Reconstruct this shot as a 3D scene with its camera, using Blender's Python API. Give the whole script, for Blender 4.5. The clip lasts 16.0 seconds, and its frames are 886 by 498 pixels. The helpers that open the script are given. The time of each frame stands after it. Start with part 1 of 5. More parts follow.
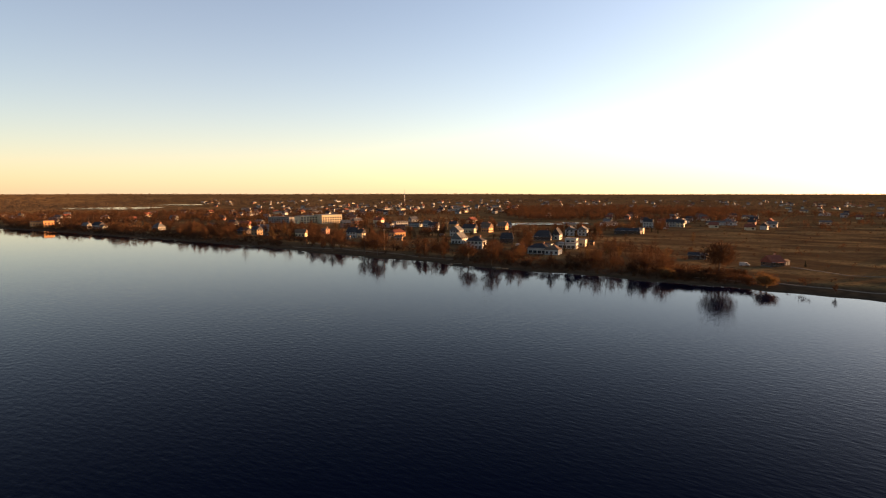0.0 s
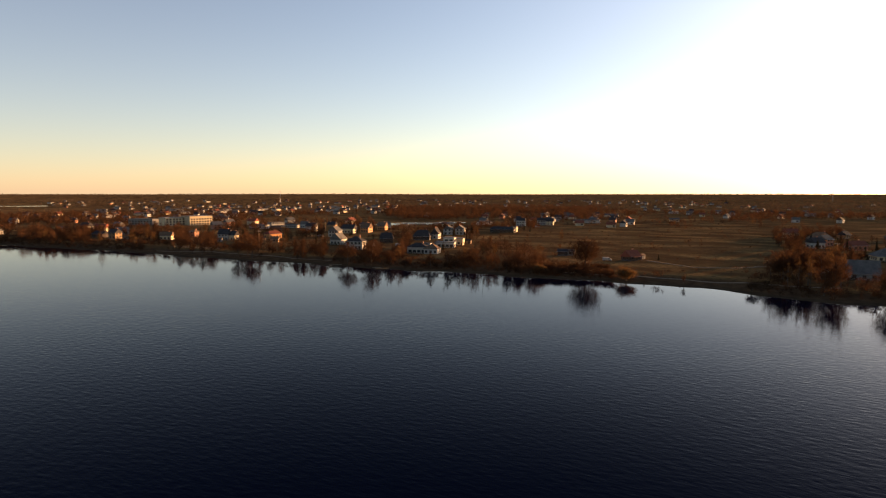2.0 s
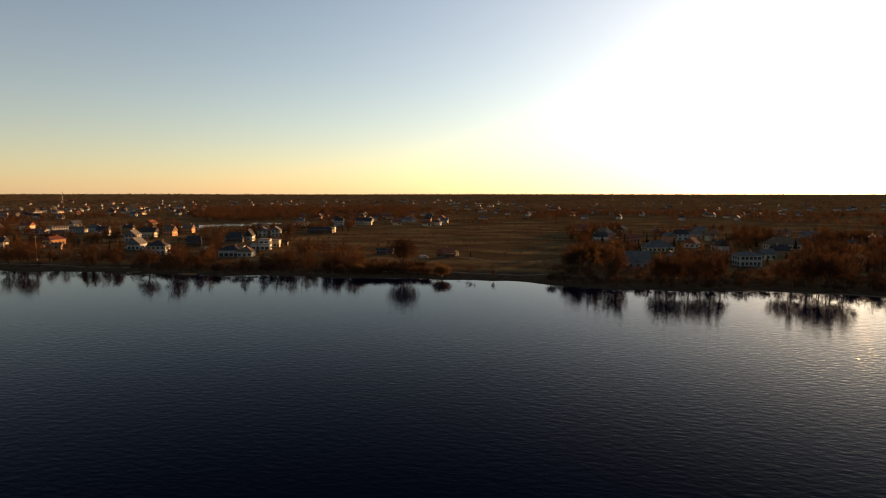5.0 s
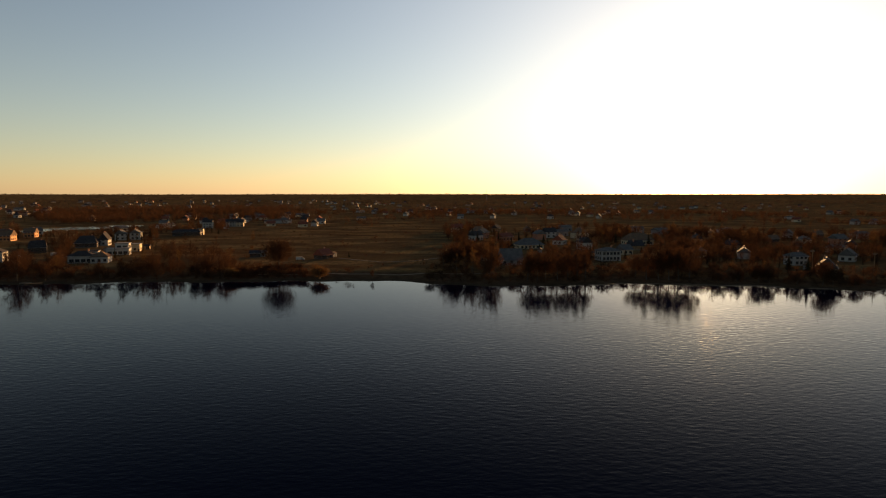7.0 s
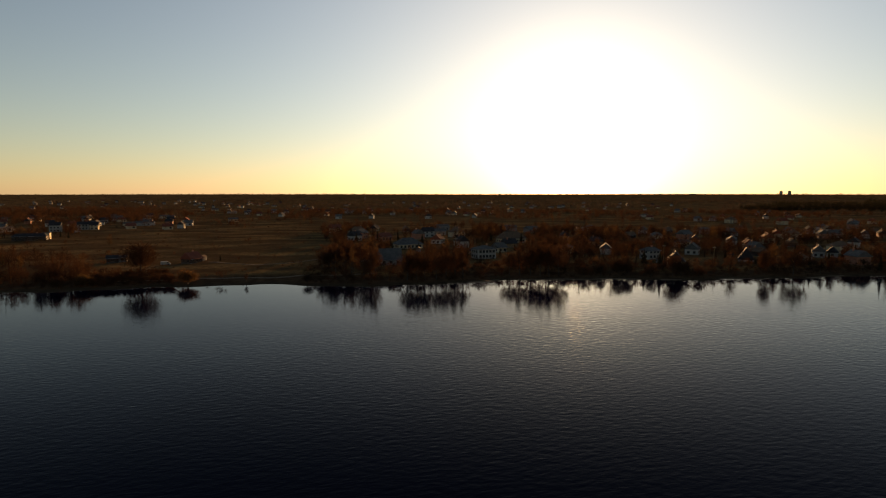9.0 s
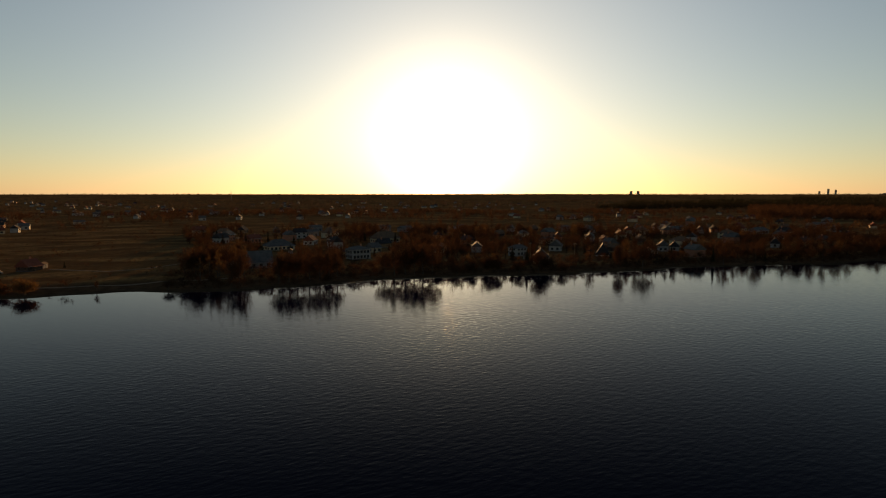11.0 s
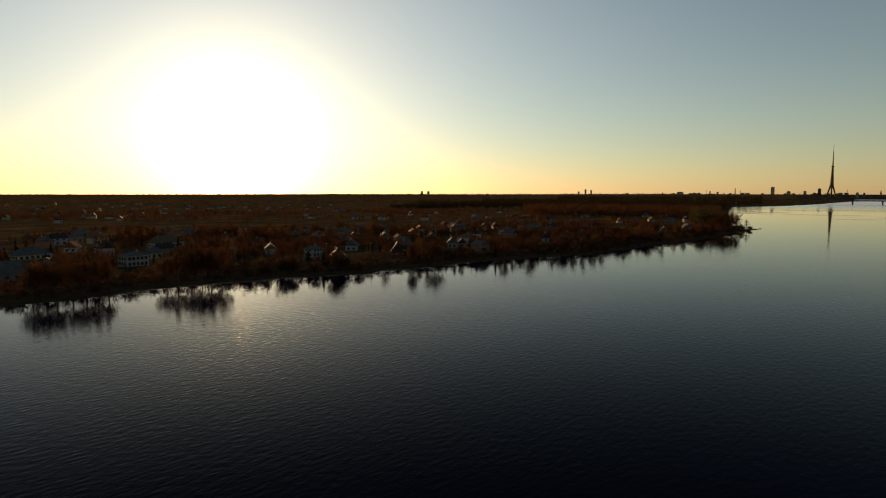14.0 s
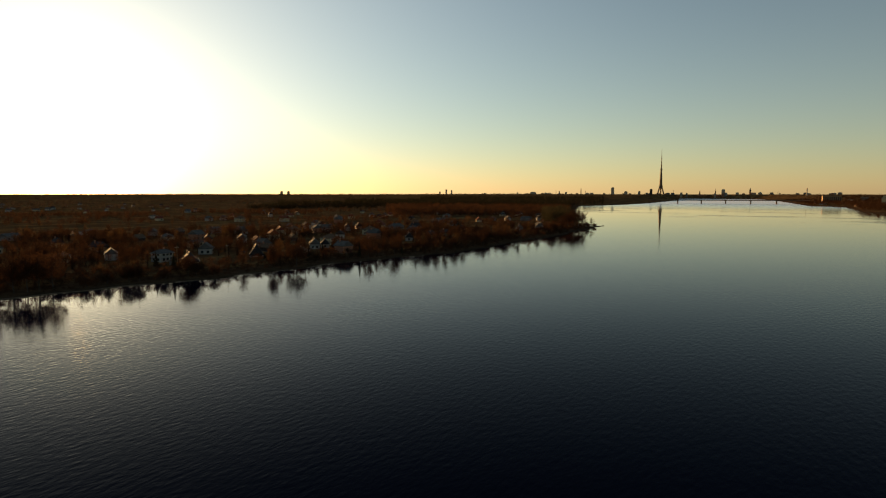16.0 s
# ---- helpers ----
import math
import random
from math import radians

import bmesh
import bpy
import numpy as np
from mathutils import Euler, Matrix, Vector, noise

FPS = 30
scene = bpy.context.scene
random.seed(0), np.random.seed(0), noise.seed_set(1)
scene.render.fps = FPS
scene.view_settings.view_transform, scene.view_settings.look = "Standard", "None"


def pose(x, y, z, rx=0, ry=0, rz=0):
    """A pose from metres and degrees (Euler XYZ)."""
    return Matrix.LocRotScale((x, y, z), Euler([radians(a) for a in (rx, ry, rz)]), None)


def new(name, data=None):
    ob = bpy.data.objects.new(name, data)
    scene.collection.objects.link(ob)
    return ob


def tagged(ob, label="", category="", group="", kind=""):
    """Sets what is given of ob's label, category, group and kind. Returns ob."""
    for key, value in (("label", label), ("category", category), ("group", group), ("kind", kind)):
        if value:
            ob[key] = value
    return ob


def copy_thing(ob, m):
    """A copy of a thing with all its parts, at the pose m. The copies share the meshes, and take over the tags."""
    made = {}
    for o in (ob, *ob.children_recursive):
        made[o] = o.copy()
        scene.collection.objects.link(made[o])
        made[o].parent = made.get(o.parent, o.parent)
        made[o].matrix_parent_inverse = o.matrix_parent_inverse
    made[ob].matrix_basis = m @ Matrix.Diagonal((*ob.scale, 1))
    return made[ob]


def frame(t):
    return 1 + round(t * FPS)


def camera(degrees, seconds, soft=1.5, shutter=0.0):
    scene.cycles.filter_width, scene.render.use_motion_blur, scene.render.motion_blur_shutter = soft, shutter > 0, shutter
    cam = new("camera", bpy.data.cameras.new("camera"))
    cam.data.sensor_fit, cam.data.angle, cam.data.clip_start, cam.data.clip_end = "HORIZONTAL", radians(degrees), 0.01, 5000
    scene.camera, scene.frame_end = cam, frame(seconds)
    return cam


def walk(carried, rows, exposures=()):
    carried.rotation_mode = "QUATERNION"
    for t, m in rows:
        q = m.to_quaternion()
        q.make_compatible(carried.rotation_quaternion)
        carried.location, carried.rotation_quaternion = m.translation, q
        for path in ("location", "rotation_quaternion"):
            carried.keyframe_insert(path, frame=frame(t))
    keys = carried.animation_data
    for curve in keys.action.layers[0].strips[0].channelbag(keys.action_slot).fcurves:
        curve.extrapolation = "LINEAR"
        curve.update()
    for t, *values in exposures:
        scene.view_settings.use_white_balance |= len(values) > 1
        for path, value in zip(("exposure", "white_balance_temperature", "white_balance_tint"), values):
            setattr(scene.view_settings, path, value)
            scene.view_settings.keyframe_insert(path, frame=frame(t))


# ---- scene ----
cam = camera(72.3, 16.0, soft=1.15)
EYE = (0.0, 0.0, 42.0)          # hovering over the river
YAW = [(0, 38.0), (0.5, 35.165), (1, 32.339), (1.5, 29.474), (2, 26.635), (2.5, 23.809), (3, 20.972),
       (3.5, 18.135), (4, 15.28), (6.5, 0.992), (7, -1.898), (7.5, -4.735), (8, -7.6), (8.5, -10.5),
       (9, -13.309), (11.5, -28.3), (12, -31.45), (12.5, -34.62), (13, -37.8), (13.5, -41.06),
       (14, -44.33), (14.5, -47.56), (15, -50.76), (15.5, -53.97), (16, -57.19)]
walk(cam, [(t, pose(*EYE, 90 - 5.266, 0, a)) for t, a in YAW],
     exposures=[(0, 2.35, 7080, 25), (1.5, 2.18, 7120, 25), (3.5, 1.86, 7280, 22), (7, 1.25, 7450, 17), (9, 0.97, 7500, 16), (12, 0.7, 7550, 11), (14, 0.8, 7450, 9), (16, 1.07, 7450, 7)])

# ---- daylight: low evening sun just over the far land ----
SUN_BEARING, SUN_HEIGHT = 25.7, 4.5
SUN_DIR = Vector((math.sin(radians(SUN_BEARING)) * math.cos(radians(SUN_HEIGHT)),
                  math.cos(radians(SUN_BEARING)) * math.cos(radians(SUN_HEIGHT)),
                  math.sin(radians(SUN_HEIGHT))))
world = bpy.data.worlds.new("evening_sky")
scene.world = world
world.use_nodes = True
wn, wl = world.node_tree.nodes, world.node_tree.links
wn.clear()
sky = wn.new("ShaderNodeTexSky")
sky.sky_type, sky.sun_disc = "NISHITA", False
sky.sun_elevation, sky.sun_rotation = radians(SUN_HEIGHT), radians(SUN_BEARING)
sky.altitude, sky.air_density, sky.dust_density, sky.ozone_density = 50, 1.0, 0.22, 2.3
sky_bg = wn.new("ShaderNodeBackground")
sky_bg.inputs["Strength"].default_value = 0.063
wl.new(sky.outputs[0], sky_bg.inputs["Color"])
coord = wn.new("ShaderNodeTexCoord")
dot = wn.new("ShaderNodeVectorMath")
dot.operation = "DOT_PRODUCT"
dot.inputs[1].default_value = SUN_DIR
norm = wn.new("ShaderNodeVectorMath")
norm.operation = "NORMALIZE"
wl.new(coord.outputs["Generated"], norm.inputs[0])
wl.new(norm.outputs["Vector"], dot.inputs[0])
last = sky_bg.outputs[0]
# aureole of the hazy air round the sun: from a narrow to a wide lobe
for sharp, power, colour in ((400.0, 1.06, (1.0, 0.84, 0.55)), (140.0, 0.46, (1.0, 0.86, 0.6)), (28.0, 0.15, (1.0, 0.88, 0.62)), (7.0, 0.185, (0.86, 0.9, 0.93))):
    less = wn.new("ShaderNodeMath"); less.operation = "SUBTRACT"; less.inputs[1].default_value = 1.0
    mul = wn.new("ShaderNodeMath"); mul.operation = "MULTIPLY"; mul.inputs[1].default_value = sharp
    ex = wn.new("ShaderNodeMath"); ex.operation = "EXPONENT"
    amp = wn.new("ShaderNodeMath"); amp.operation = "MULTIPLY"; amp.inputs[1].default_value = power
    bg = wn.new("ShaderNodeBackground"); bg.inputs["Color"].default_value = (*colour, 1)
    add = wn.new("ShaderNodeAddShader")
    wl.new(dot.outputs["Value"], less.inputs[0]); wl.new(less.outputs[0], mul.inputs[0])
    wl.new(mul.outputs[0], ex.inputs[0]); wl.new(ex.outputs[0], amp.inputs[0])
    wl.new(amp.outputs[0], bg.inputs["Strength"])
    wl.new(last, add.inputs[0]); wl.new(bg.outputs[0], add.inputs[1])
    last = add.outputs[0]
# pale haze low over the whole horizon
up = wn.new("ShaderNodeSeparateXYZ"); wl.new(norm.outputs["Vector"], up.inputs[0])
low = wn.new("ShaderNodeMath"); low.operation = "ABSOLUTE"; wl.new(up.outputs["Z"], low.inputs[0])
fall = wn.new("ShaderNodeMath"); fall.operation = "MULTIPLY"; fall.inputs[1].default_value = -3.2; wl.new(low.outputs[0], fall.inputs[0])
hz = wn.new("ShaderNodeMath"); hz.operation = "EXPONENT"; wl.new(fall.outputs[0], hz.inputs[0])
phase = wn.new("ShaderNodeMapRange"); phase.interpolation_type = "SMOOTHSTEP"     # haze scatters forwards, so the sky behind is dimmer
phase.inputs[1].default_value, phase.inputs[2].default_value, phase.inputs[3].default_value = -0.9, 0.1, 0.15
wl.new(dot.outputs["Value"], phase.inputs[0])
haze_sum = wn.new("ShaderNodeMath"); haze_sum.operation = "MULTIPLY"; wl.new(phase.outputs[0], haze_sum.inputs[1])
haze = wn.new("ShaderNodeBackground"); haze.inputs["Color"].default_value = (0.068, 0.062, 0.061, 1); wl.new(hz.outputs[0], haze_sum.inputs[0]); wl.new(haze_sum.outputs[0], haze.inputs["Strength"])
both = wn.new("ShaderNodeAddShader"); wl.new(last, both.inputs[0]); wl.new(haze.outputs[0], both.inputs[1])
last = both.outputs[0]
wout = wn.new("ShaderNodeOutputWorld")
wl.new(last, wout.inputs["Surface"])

sun_data = bpy.data.lights.new("sun", "SUN")
sun_data.energy, sun_data.angle, sun_data.color = 5.0, radians(0.53), (1.0, 0.6, 0.27)
sun = new("sun", sun_data)
sun.rotation_mode = "QUATERNION"
sun.rotation_quaternion = SUN_DIR.to_track_quat("Z", "Y")

# ---- materials ----
def surface(name, c1, c2, scale=0.5, rough=0.85, bump=0.3, fine=None, vary=0.15, metallic=0.0, spread=(0.35, 0.65), translucent=0.0, gloss=0.12, matte=False):
    """Two colours mixed by noise at two sizes, a little change from thing to thing, and fine relief."""
    m = bpy.data.materials.new(name)
    m.use_nodes = True
    n, l = m.node_tree.nodes, m.node_tree.links
    b = n["Principled BSDF"]
    geo = n.new("ShaderNodeNewGeometry")
    big = n.new("ShaderNodeTexNoise"); big.inputs["Scale"].default_value = scale; big.inputs["Detail"].default_value = 5
    small = n.new("ShaderNodeTexNoise"); small.inputs["Scale"].default_value = fine or scale * 9; small.inputs["Detail"].default_value = 3
    l.new(geo.outputs["Position"], big.inputs["Vector"]); l.new(geo.outputs["Position"], small.inputs["Vector"])
    ramp = n.new("ShaderNodeMapRange"); ramp.inputs[1].default_value, ramp.inputs[2].default_value = spread
    l.new(big.outputs["Fac"], ramp.inputs[0])
    mix = n.new("ShaderNodeMix"); mix.data_type = "RGBA"
    mix.inputs[6].default_value, mix.inputs[7].default_value = (*c1, 1), (*c2, 1)
    l.new(ramp.outputs[0], mix.inputs[0])
    info = n.new("ShaderNodeObjectInfo")
    isl = n.new("ShaderNodeMath"); isl.operation = "ADD"
    l.new(info.outputs["Random"], isl.inputs[0]); l.new(geo.outputs["Random Per Island"], isl.inputs[1])
    val = n.new("ShaderNodeMath"); val.operation = "MULTIPLY_ADD"
    val.inputs[1].default_value, val.inputs[2].default_value = vary, 1 - vary
    l.new(isl.outputs[0], val.inputs[0])
    grain = n.new("ShaderNodeMath"); grain.operation = "MULTIPLY_ADD"; grain.inputs[1].default_value, grain.inputs[2].default_value = 0.5, 0.75
    l.new(small.outputs["Fac"], grain.inputs[0])
    tot = n.new("ShaderNodeMath"); tot.operation = "MULTIPLY"
    l.new(val.outputs[0], tot.inputs[0]); l.new(grain.outputs[0], tot.inputs[1])
    hsv = n.new("ShaderNodeHueSaturation")
    l.new(mix.outputs[2], hsv.inputs["Color"]); l.new(tot.outputs[0], hsv.inputs["Value"])
    l.new(hsv.outputs[0], b.inputs["Base Color"])
    b.inputs["Roughness"].default_value, b.inputs["Metallic"].default_value = rough, metallic
    b.inputs["Specular IOR Level"].default_value = gloss
    if bump:
        bp = n.new("ShaderNodeBump"); bp.inputs["Strength"].default_value = bump; bp.inputs["Distance"].default_value = 0.05
        l.new(small.outputs["Fac"], bp.inputs["Height"]); l.new(bp.outputs[0], b.inputs["Normal"])
    if matte:
        df = n.new("ShaderNodeBsdfDiffuse"); l.new(hsv.outputs[0], df.inputs["Color"])
        b = df
    if translucent:
        tr = n.new("ShaderNodeBsdfTranslucent"); l.new(hsv.outputs[0], tr.inputs["Color"])
        mx = n.new("ShaderNodeMixShader"); mx.inputs[0].default_value = translucent
        l.new(b.outputs[0], mx.inputs[1]); l.new(tr.outputs[0], mx.inputs[2])
        l.new(mx.outputs[0], n["Material Output"].inputs["Surface"])
    return m


M_TWIG = surface("twigs_red_brown", (0.073, 0.033, 0.016), (0.036, 0.018, 0.01), 0.06, 0.8, 0, vary=0.35, translucent=0.22, matte=True)
# twigs for the far woods, paler and greyer: distance haze put into the colour
M_TWIG_HAZE = surface("far_twigs_hazed", (0.082, 0.056, 0.036), (0.046, 0.032, 0.022), 0.006, 0.8, 0, fine=0.08, vary=0.25, translucent=0.2, matte=True)
M_TWIG_GOLD = surface("twigs_golden", (0.12, 0.062, 0.024), (0.07, 0.036, 0.015), 0.06, 0.8, 0, vary=0.35, translucent=0.28, matte=True)
M_BARK = surface("bark", (0.09, 0.065, 0.05), (0.05, 0.04, 0.03), 2.0, 0.9, 0.4)
M_NEEDLE = surface("needles", (0.034, 0.03, 0.014), (0.046, 0.034, 0.018), 0.1, 0.7, 0, vary=0.3, translucent=0.25, matte=True)
M_WHITE = surface("white_render", (0.38, 0.35, 0.30), (0.27, 0.25, 0.22), 0.25, 0.8, 0.1)
M_CREAM = surface("cream_render", (0.50, 0.40, 0.25), (0.40, 0.31, 0.20), 0.25, 0.8, 0.1)
M_ORANGE = surface("orange_render", (0.55, 0.26, 0.10), (0.45, 0.20, 0.08), 0.3, 0.8, 0.1)
M_WOOD = surface("timber_boards", (0.30, 0.18, 0.09), (0.20, 0.12, 0.06), 0.8, 0.75, 0.3)
M_DARKWOOD = surface("dark_timber", (0.07, 0.05, 0.04), (0.04, 0.03, 0.025), 0.8, 0.8, 0.3)
M_BRICK = surface("brick_wall", (0.33, 0.15, 0.09), (0.24, 0.11, 0.07), 1.2, 0.85, 0.3)
M_CONCRETE = surface("grey_concrete", (0.20, 0.185, 0.165), (0.14, 0.13, 0.12), 0.3, 0.85, 0.3)
M_SLATE = surface("dark_roof", (0.05, 0.045, 0.045), (0.035, 0.03, 0.03), 0.5, 0.9, 0.3, gloss=0.02)
M_GREYROOF = surface("grey_roof", (0.12, 0.11, 0.10), (0.08, 0.075, 0.07), 0.5, 0.9, 0.3, gloss=0.02)
M_TILE = surface("red_tile_roof", (0.20, 0.065, 0.04), (0.14, 0.05, 0.035), 0.6, 0.9, 0.3, gloss=0.02)
M_BROWNROOF = surface("brown_roof", (0.16, 0.10, 0.06), (0.11, 0.07, 0.05), 0.6, 0.9, 0.3, gloss=0.02)
M_FRAME = surface("window_frame_paint", (0.20, 0.15, 0.11), (0.14, 0.11, 0.08), 1.0, 0.5, 0)
M_STEEL = surface("painted_steel", (0.42, 0.39, 0.36), (0.34, 0.31, 0.29), 0.2, 0.5, 0.1, metallic=0.3)
# brown of the tower; on the bridge it paints the backlit side's shade
M_TOWER = surface("brown_tower_and_shaded_bridge", (0.19, 0.12, 0.075), (0.13, 0.085, 0.055), 0.05, 0.7, 0)
# skyline walls and chimneys, lightened to stand in for the haze before them
M_CITY_HAZE = surface("city_walls_hazed", (0.42, 0.35, 0.26), (0.32, 0.27, 0.2), 0.05, 0.85, 0)
M_SAND = surface("pale_sand", (0.17, 0.115, 0.07), (0.11, 0.075, 0.048), 0.4, 0.9, 0.4)
M_TYRE = surface("tyre_rubber", (0.02, 0.02, 0.02), (0.03, 0.03, 0.03), 2, 0.8, 0)
M_GLASS = bpy.data.materials.new("window_glass")
M_GLASS.use_nodes = True
gb = M_GLASS.node_tree.nodes["Principled BSDF"]
gb.inputs["Base Color"].default_value = (0.02, 0.022, 0.025, 1)
gb.inputs["Roughness"].default_value, gb.inputs["IOR"].default_value = 0.06, 1.5


def ground_material():
    m = bpy.data.materials.new("dry_grass_and_earth")
    m.use_nodes = True
    n, l = m.node_tree.nodes, m.node_tree.links
    b = n.new("ShaderNodeBsdfDiffuse")
    l.new(b.outputs[0], n["Material Output"].inputs["Surface"])
    geo = n.new("ShaderNodeNewGeometry")
    def noise_at(scale, detail=6, stretch=None):
        t = n.new("ShaderNodeTexNoise"); t.inputs["Scale"].default_value = scale; t.inputs["Detail"].default_value = detail
        if stretch:
            mp = n.new("ShaderNodeMapping"); mp.inputs["Scale"].default_value = stretch
            l.new(geo.outputs["Position"], mp.inputs["Vector"]); l.new(mp.outputs[0], t.inputs["Vector"])
        else:
            l.new(geo.outputs["Position"], t.inputs["Vector"])
        return t.outputs["Fac"]
    def mixed(fac, lo, hi, a, c):
        r = n.new("ShaderNodeMapRange"); r.inputs[1].default_value, r.inputs[2].default_value = lo, hi
        l.new(fac, r.inputs[0])
        x = n.new("ShaderNodeMix"); x.data_type = "RGBA"
        l.new(r.outputs[0], x.inputs[0])
        for s, v in ((6, a), (7, c)):
            if isinstance(v, tuple):
                x.inputs[s].default_value = (*v, 1)
            else:
                l.new(v, x.inputs[s])
        return x.outputs[2]
    grass = mixed(noise_at(0.012), 0.4, 0.62, (0.14, 0.076, 0.032), (0.08, 0.043, 0.02))
    grass = mixed(noise_at(0.03, 6, (0.6, 1.3, 1)), 0.45, 0.7, grass, (0.27, 0.155, 0.06))
    grass = mixed(noise_at(0.04, 6, (0.8, 1.2, 1)), 0.5, 0.72, grass, (0.085, 0.047, 0.023))
    grass = mixed(noise_at(0.35, 4), 0.45, 0.72, grass, (0.075, 0.045, 0.022))
    sep = n.new("ShaderNodeSeparateXYZ"); l.new(geo.outputs["Position"], sep.inputs[0])
    wet = n.new("ShaderNodeMapRange"); wet.inputs[1].default_value, wet.inputs[2].default_value = 0.25, 0.7
    l.new(sep.outputs["Z"], wet.inputs[0])
    sand = mixed(noise_at(0.25, 5), 0.35, 0.65, (0.07, 0.045, 0.028), (0.04, 0.026, 0.017))
    bank = n.new("ShaderNodeMapRange"); bank.inputs[1].default_value, bank.inputs[2].default_value = 1.5, 2.3
    rough_z = n.new("ShaderNodeMath"); rough_z.operation = "MULTIPLY_ADD"; rough_z.inputs[1].default_value = 1.2
    l.new(noise_at(0.12, 4), rough_z.inputs[0]); l.new(sep.outputs["Z"], rough_z.inputs[2])
    shift = n.new("ShaderNodeMath"); shift.operation = "SUBTRACT"; shift.inputs[1].default_value = 0.6
    l.new(rough_z.outputs[0], shift.inputs[0]); l.new(shift.outputs[0], bank.inputs[0])
    soil = mixed(noise_at(0.2, 5), 0.35, 0.65, (0.10, 0.056, 0.03), (0.055, 0.031, 0.018))
    damp = n.new("ShaderNodeMix"); damp.data_type = "RGBA"
    l.new(bank.outputs[0], damp.inputs[0]); l.new(soil, damp.inputs[6]); l.new(grass, damp.inputs[7])
    grass = damp.outputs[2]
    x = n.new("ShaderNodeMix"); x.data_type = "RGBA"
    l.new(wet.outputs[0], x.inputs[0]); l.new(sand, x.inputs[6]); l.new(grass, x.inputs[7])
    l.new(x.outputs[2], b.inputs["Color"])
    b.inputs["Roughness"].default_value = 0.6
    bp = n.new("ShaderNodeBump"); bp.inputs["Strength"].default_value, bp.inputs["Distance"].default_value = 0.7, 0.5
    l.new(noise_at(0.8, 6), bp.inputs["Height"]); l.new(bp.outputs[0], b.inputs["Normal"])
    return m


def water_material(name, waves):
    m = bpy.data.materials.new(name)
    m.use_nodes = True
    n, l = m.node_tree.nodes, m.node_tree.links
    n.remove(n["Principled BSDF"])
    deep = n.new("ShaderNodeBsdfDiffuse"); deep.inputs["Color"].default_value = (0.0004, 0.0018, 0.009, 1)
    b = n.new("ShaderNodeBsdfGlossy"); b.inputs["Color"].default_value = (1, 1, 1, 1); b.inputs["Roughness"].default_value = 0.02
    geo = n.new("ShaderNodeNewGeometry")
    def waves_at(turn, stretch, scale, detail):
        mp = n.new("ShaderNodeMapping"); mp.inputs["Rotation"].default_value = (0, 0, radians(turn)); mp.inputs["Scale"].default_value = stretch
        l.new(geo.outputs["Position"], mp.inputs["Vector"])
        t = n.new("ShaderNodeTexNoise"); t.inputs["Scale"].default_value = scale; t.inputs["Detail"].default_value = detail
        l.new(mp.outputs[0], t.inputs["Vector"])
        return t.outputs["Fac"]
    # short-crested wind waves, crossed by finer ripples
    ripple = n.new("ShaderNodeMath"); ripple.operation = "MULTIPLY_ADD"; ripple.inputs[1].default_value = 0.85
    l.new(waves_at(62, (0.45, 1.0, 1.0), 0.95, 1.8), ripple.inputs[0]); l.new(waves_at(-38, (0.5, 1.0, 1.0), 0.8, 1.8), ripple.inputs[2])
    patch = n.new("ShaderNodeTexNoise"); patch.inputs["Scale"].default_value = 0.006; patch.inputs["Detail"].default_value = 3
    l.new(geo.outputs["Position"], patch.inputs["Vector"])
    gust = n.new("ShaderNodeMapRange"); gust.inputs[1].default_value, gust.inputs[2].default_value = 0.35, 0.65
    gust.inputs[3].default_value, gust.inputs[4].default_value = 0.6 * waves, waves
    l.new(patch.outputs["Fac"], gust.inputs[0])
    # the wind reaches the open middle of the reach; the lee of the wooded bank lies calm
    sep = n.new("ShaderNodeSeparateXYZ"); l.new(geo.outputs["Position"], sep.inputs[0])
    away = n.new("ShaderNodeMath"); away.operation = "ABSOLUTE"; l.new(sep.outputs["X"], away.inputs[0])
    wind = gust.outputs[0]
    for src, lo, hi, left in ((sep.outputs["Y"], 150, 265, 0.28), (away.outputs[0], 250, 650, 0.3)):
        r = n.new("ShaderNodeMapRange"); r.interpolation_type = "SMOOTHSTEP"
        r.inputs[1].default_value, r.inputs[2].default_value, r.inputs[3].default_value, r.inputs[4].default_value = lo, hi, 1.0, left
        l.new(src, r.inputs[0])
        w = n.new("ShaderNodeMath"); w.operation = "MULTIPLY"; l.new(wind, w.inputs[0]); l.new(r.outputs[0], w.inputs[1])
        wind = w.outputs[0]
    # streaks of wind on the open reach further down
    streak = n.new("ShaderNodeMapRange"); streak.interpolation_type = "SMOOTHSTEP"
    streak.inputs[1].default_value, streak.inputs[2].default_value, streak.inputs[3].default_value, streak.inputs[4].default_value = 0.56, 0.64, 0.0, 1.3 * waves
    l.new(waves_at(8, (1.0, 0.35, 1.0), 0.012, 3.0), streak.inputs[0])
    far = n.new("ShaderNodeMapRange"); far.interpolation_type = "SMOOTHSTEP"
    far.inputs[1].default_value, far.inputs[2].default_value = 800, 1200
    l.new(sep.outputs["X"], far.inputs[0])
    blur = n.new("ShaderNodeMapRange"); blur.inputs[1].default_value, blur.inputs[2].default_value, blur.inputs[3].default_value, blur.inputs[4].default_value = 1500, 3000, 0.03, 0.38
    l.new(sep.outputs["X"], blur.inputs[0]); l.new(blur.outputs[0], b.inputs["Roughness"])
    gusty = n.new("ShaderNodeMath"); gusty.operation = "MULTIPLY"; l.new(streak.outputs[0], gusty.inputs[0]); l.new(far.outputs[0], gusty.inputs[1])
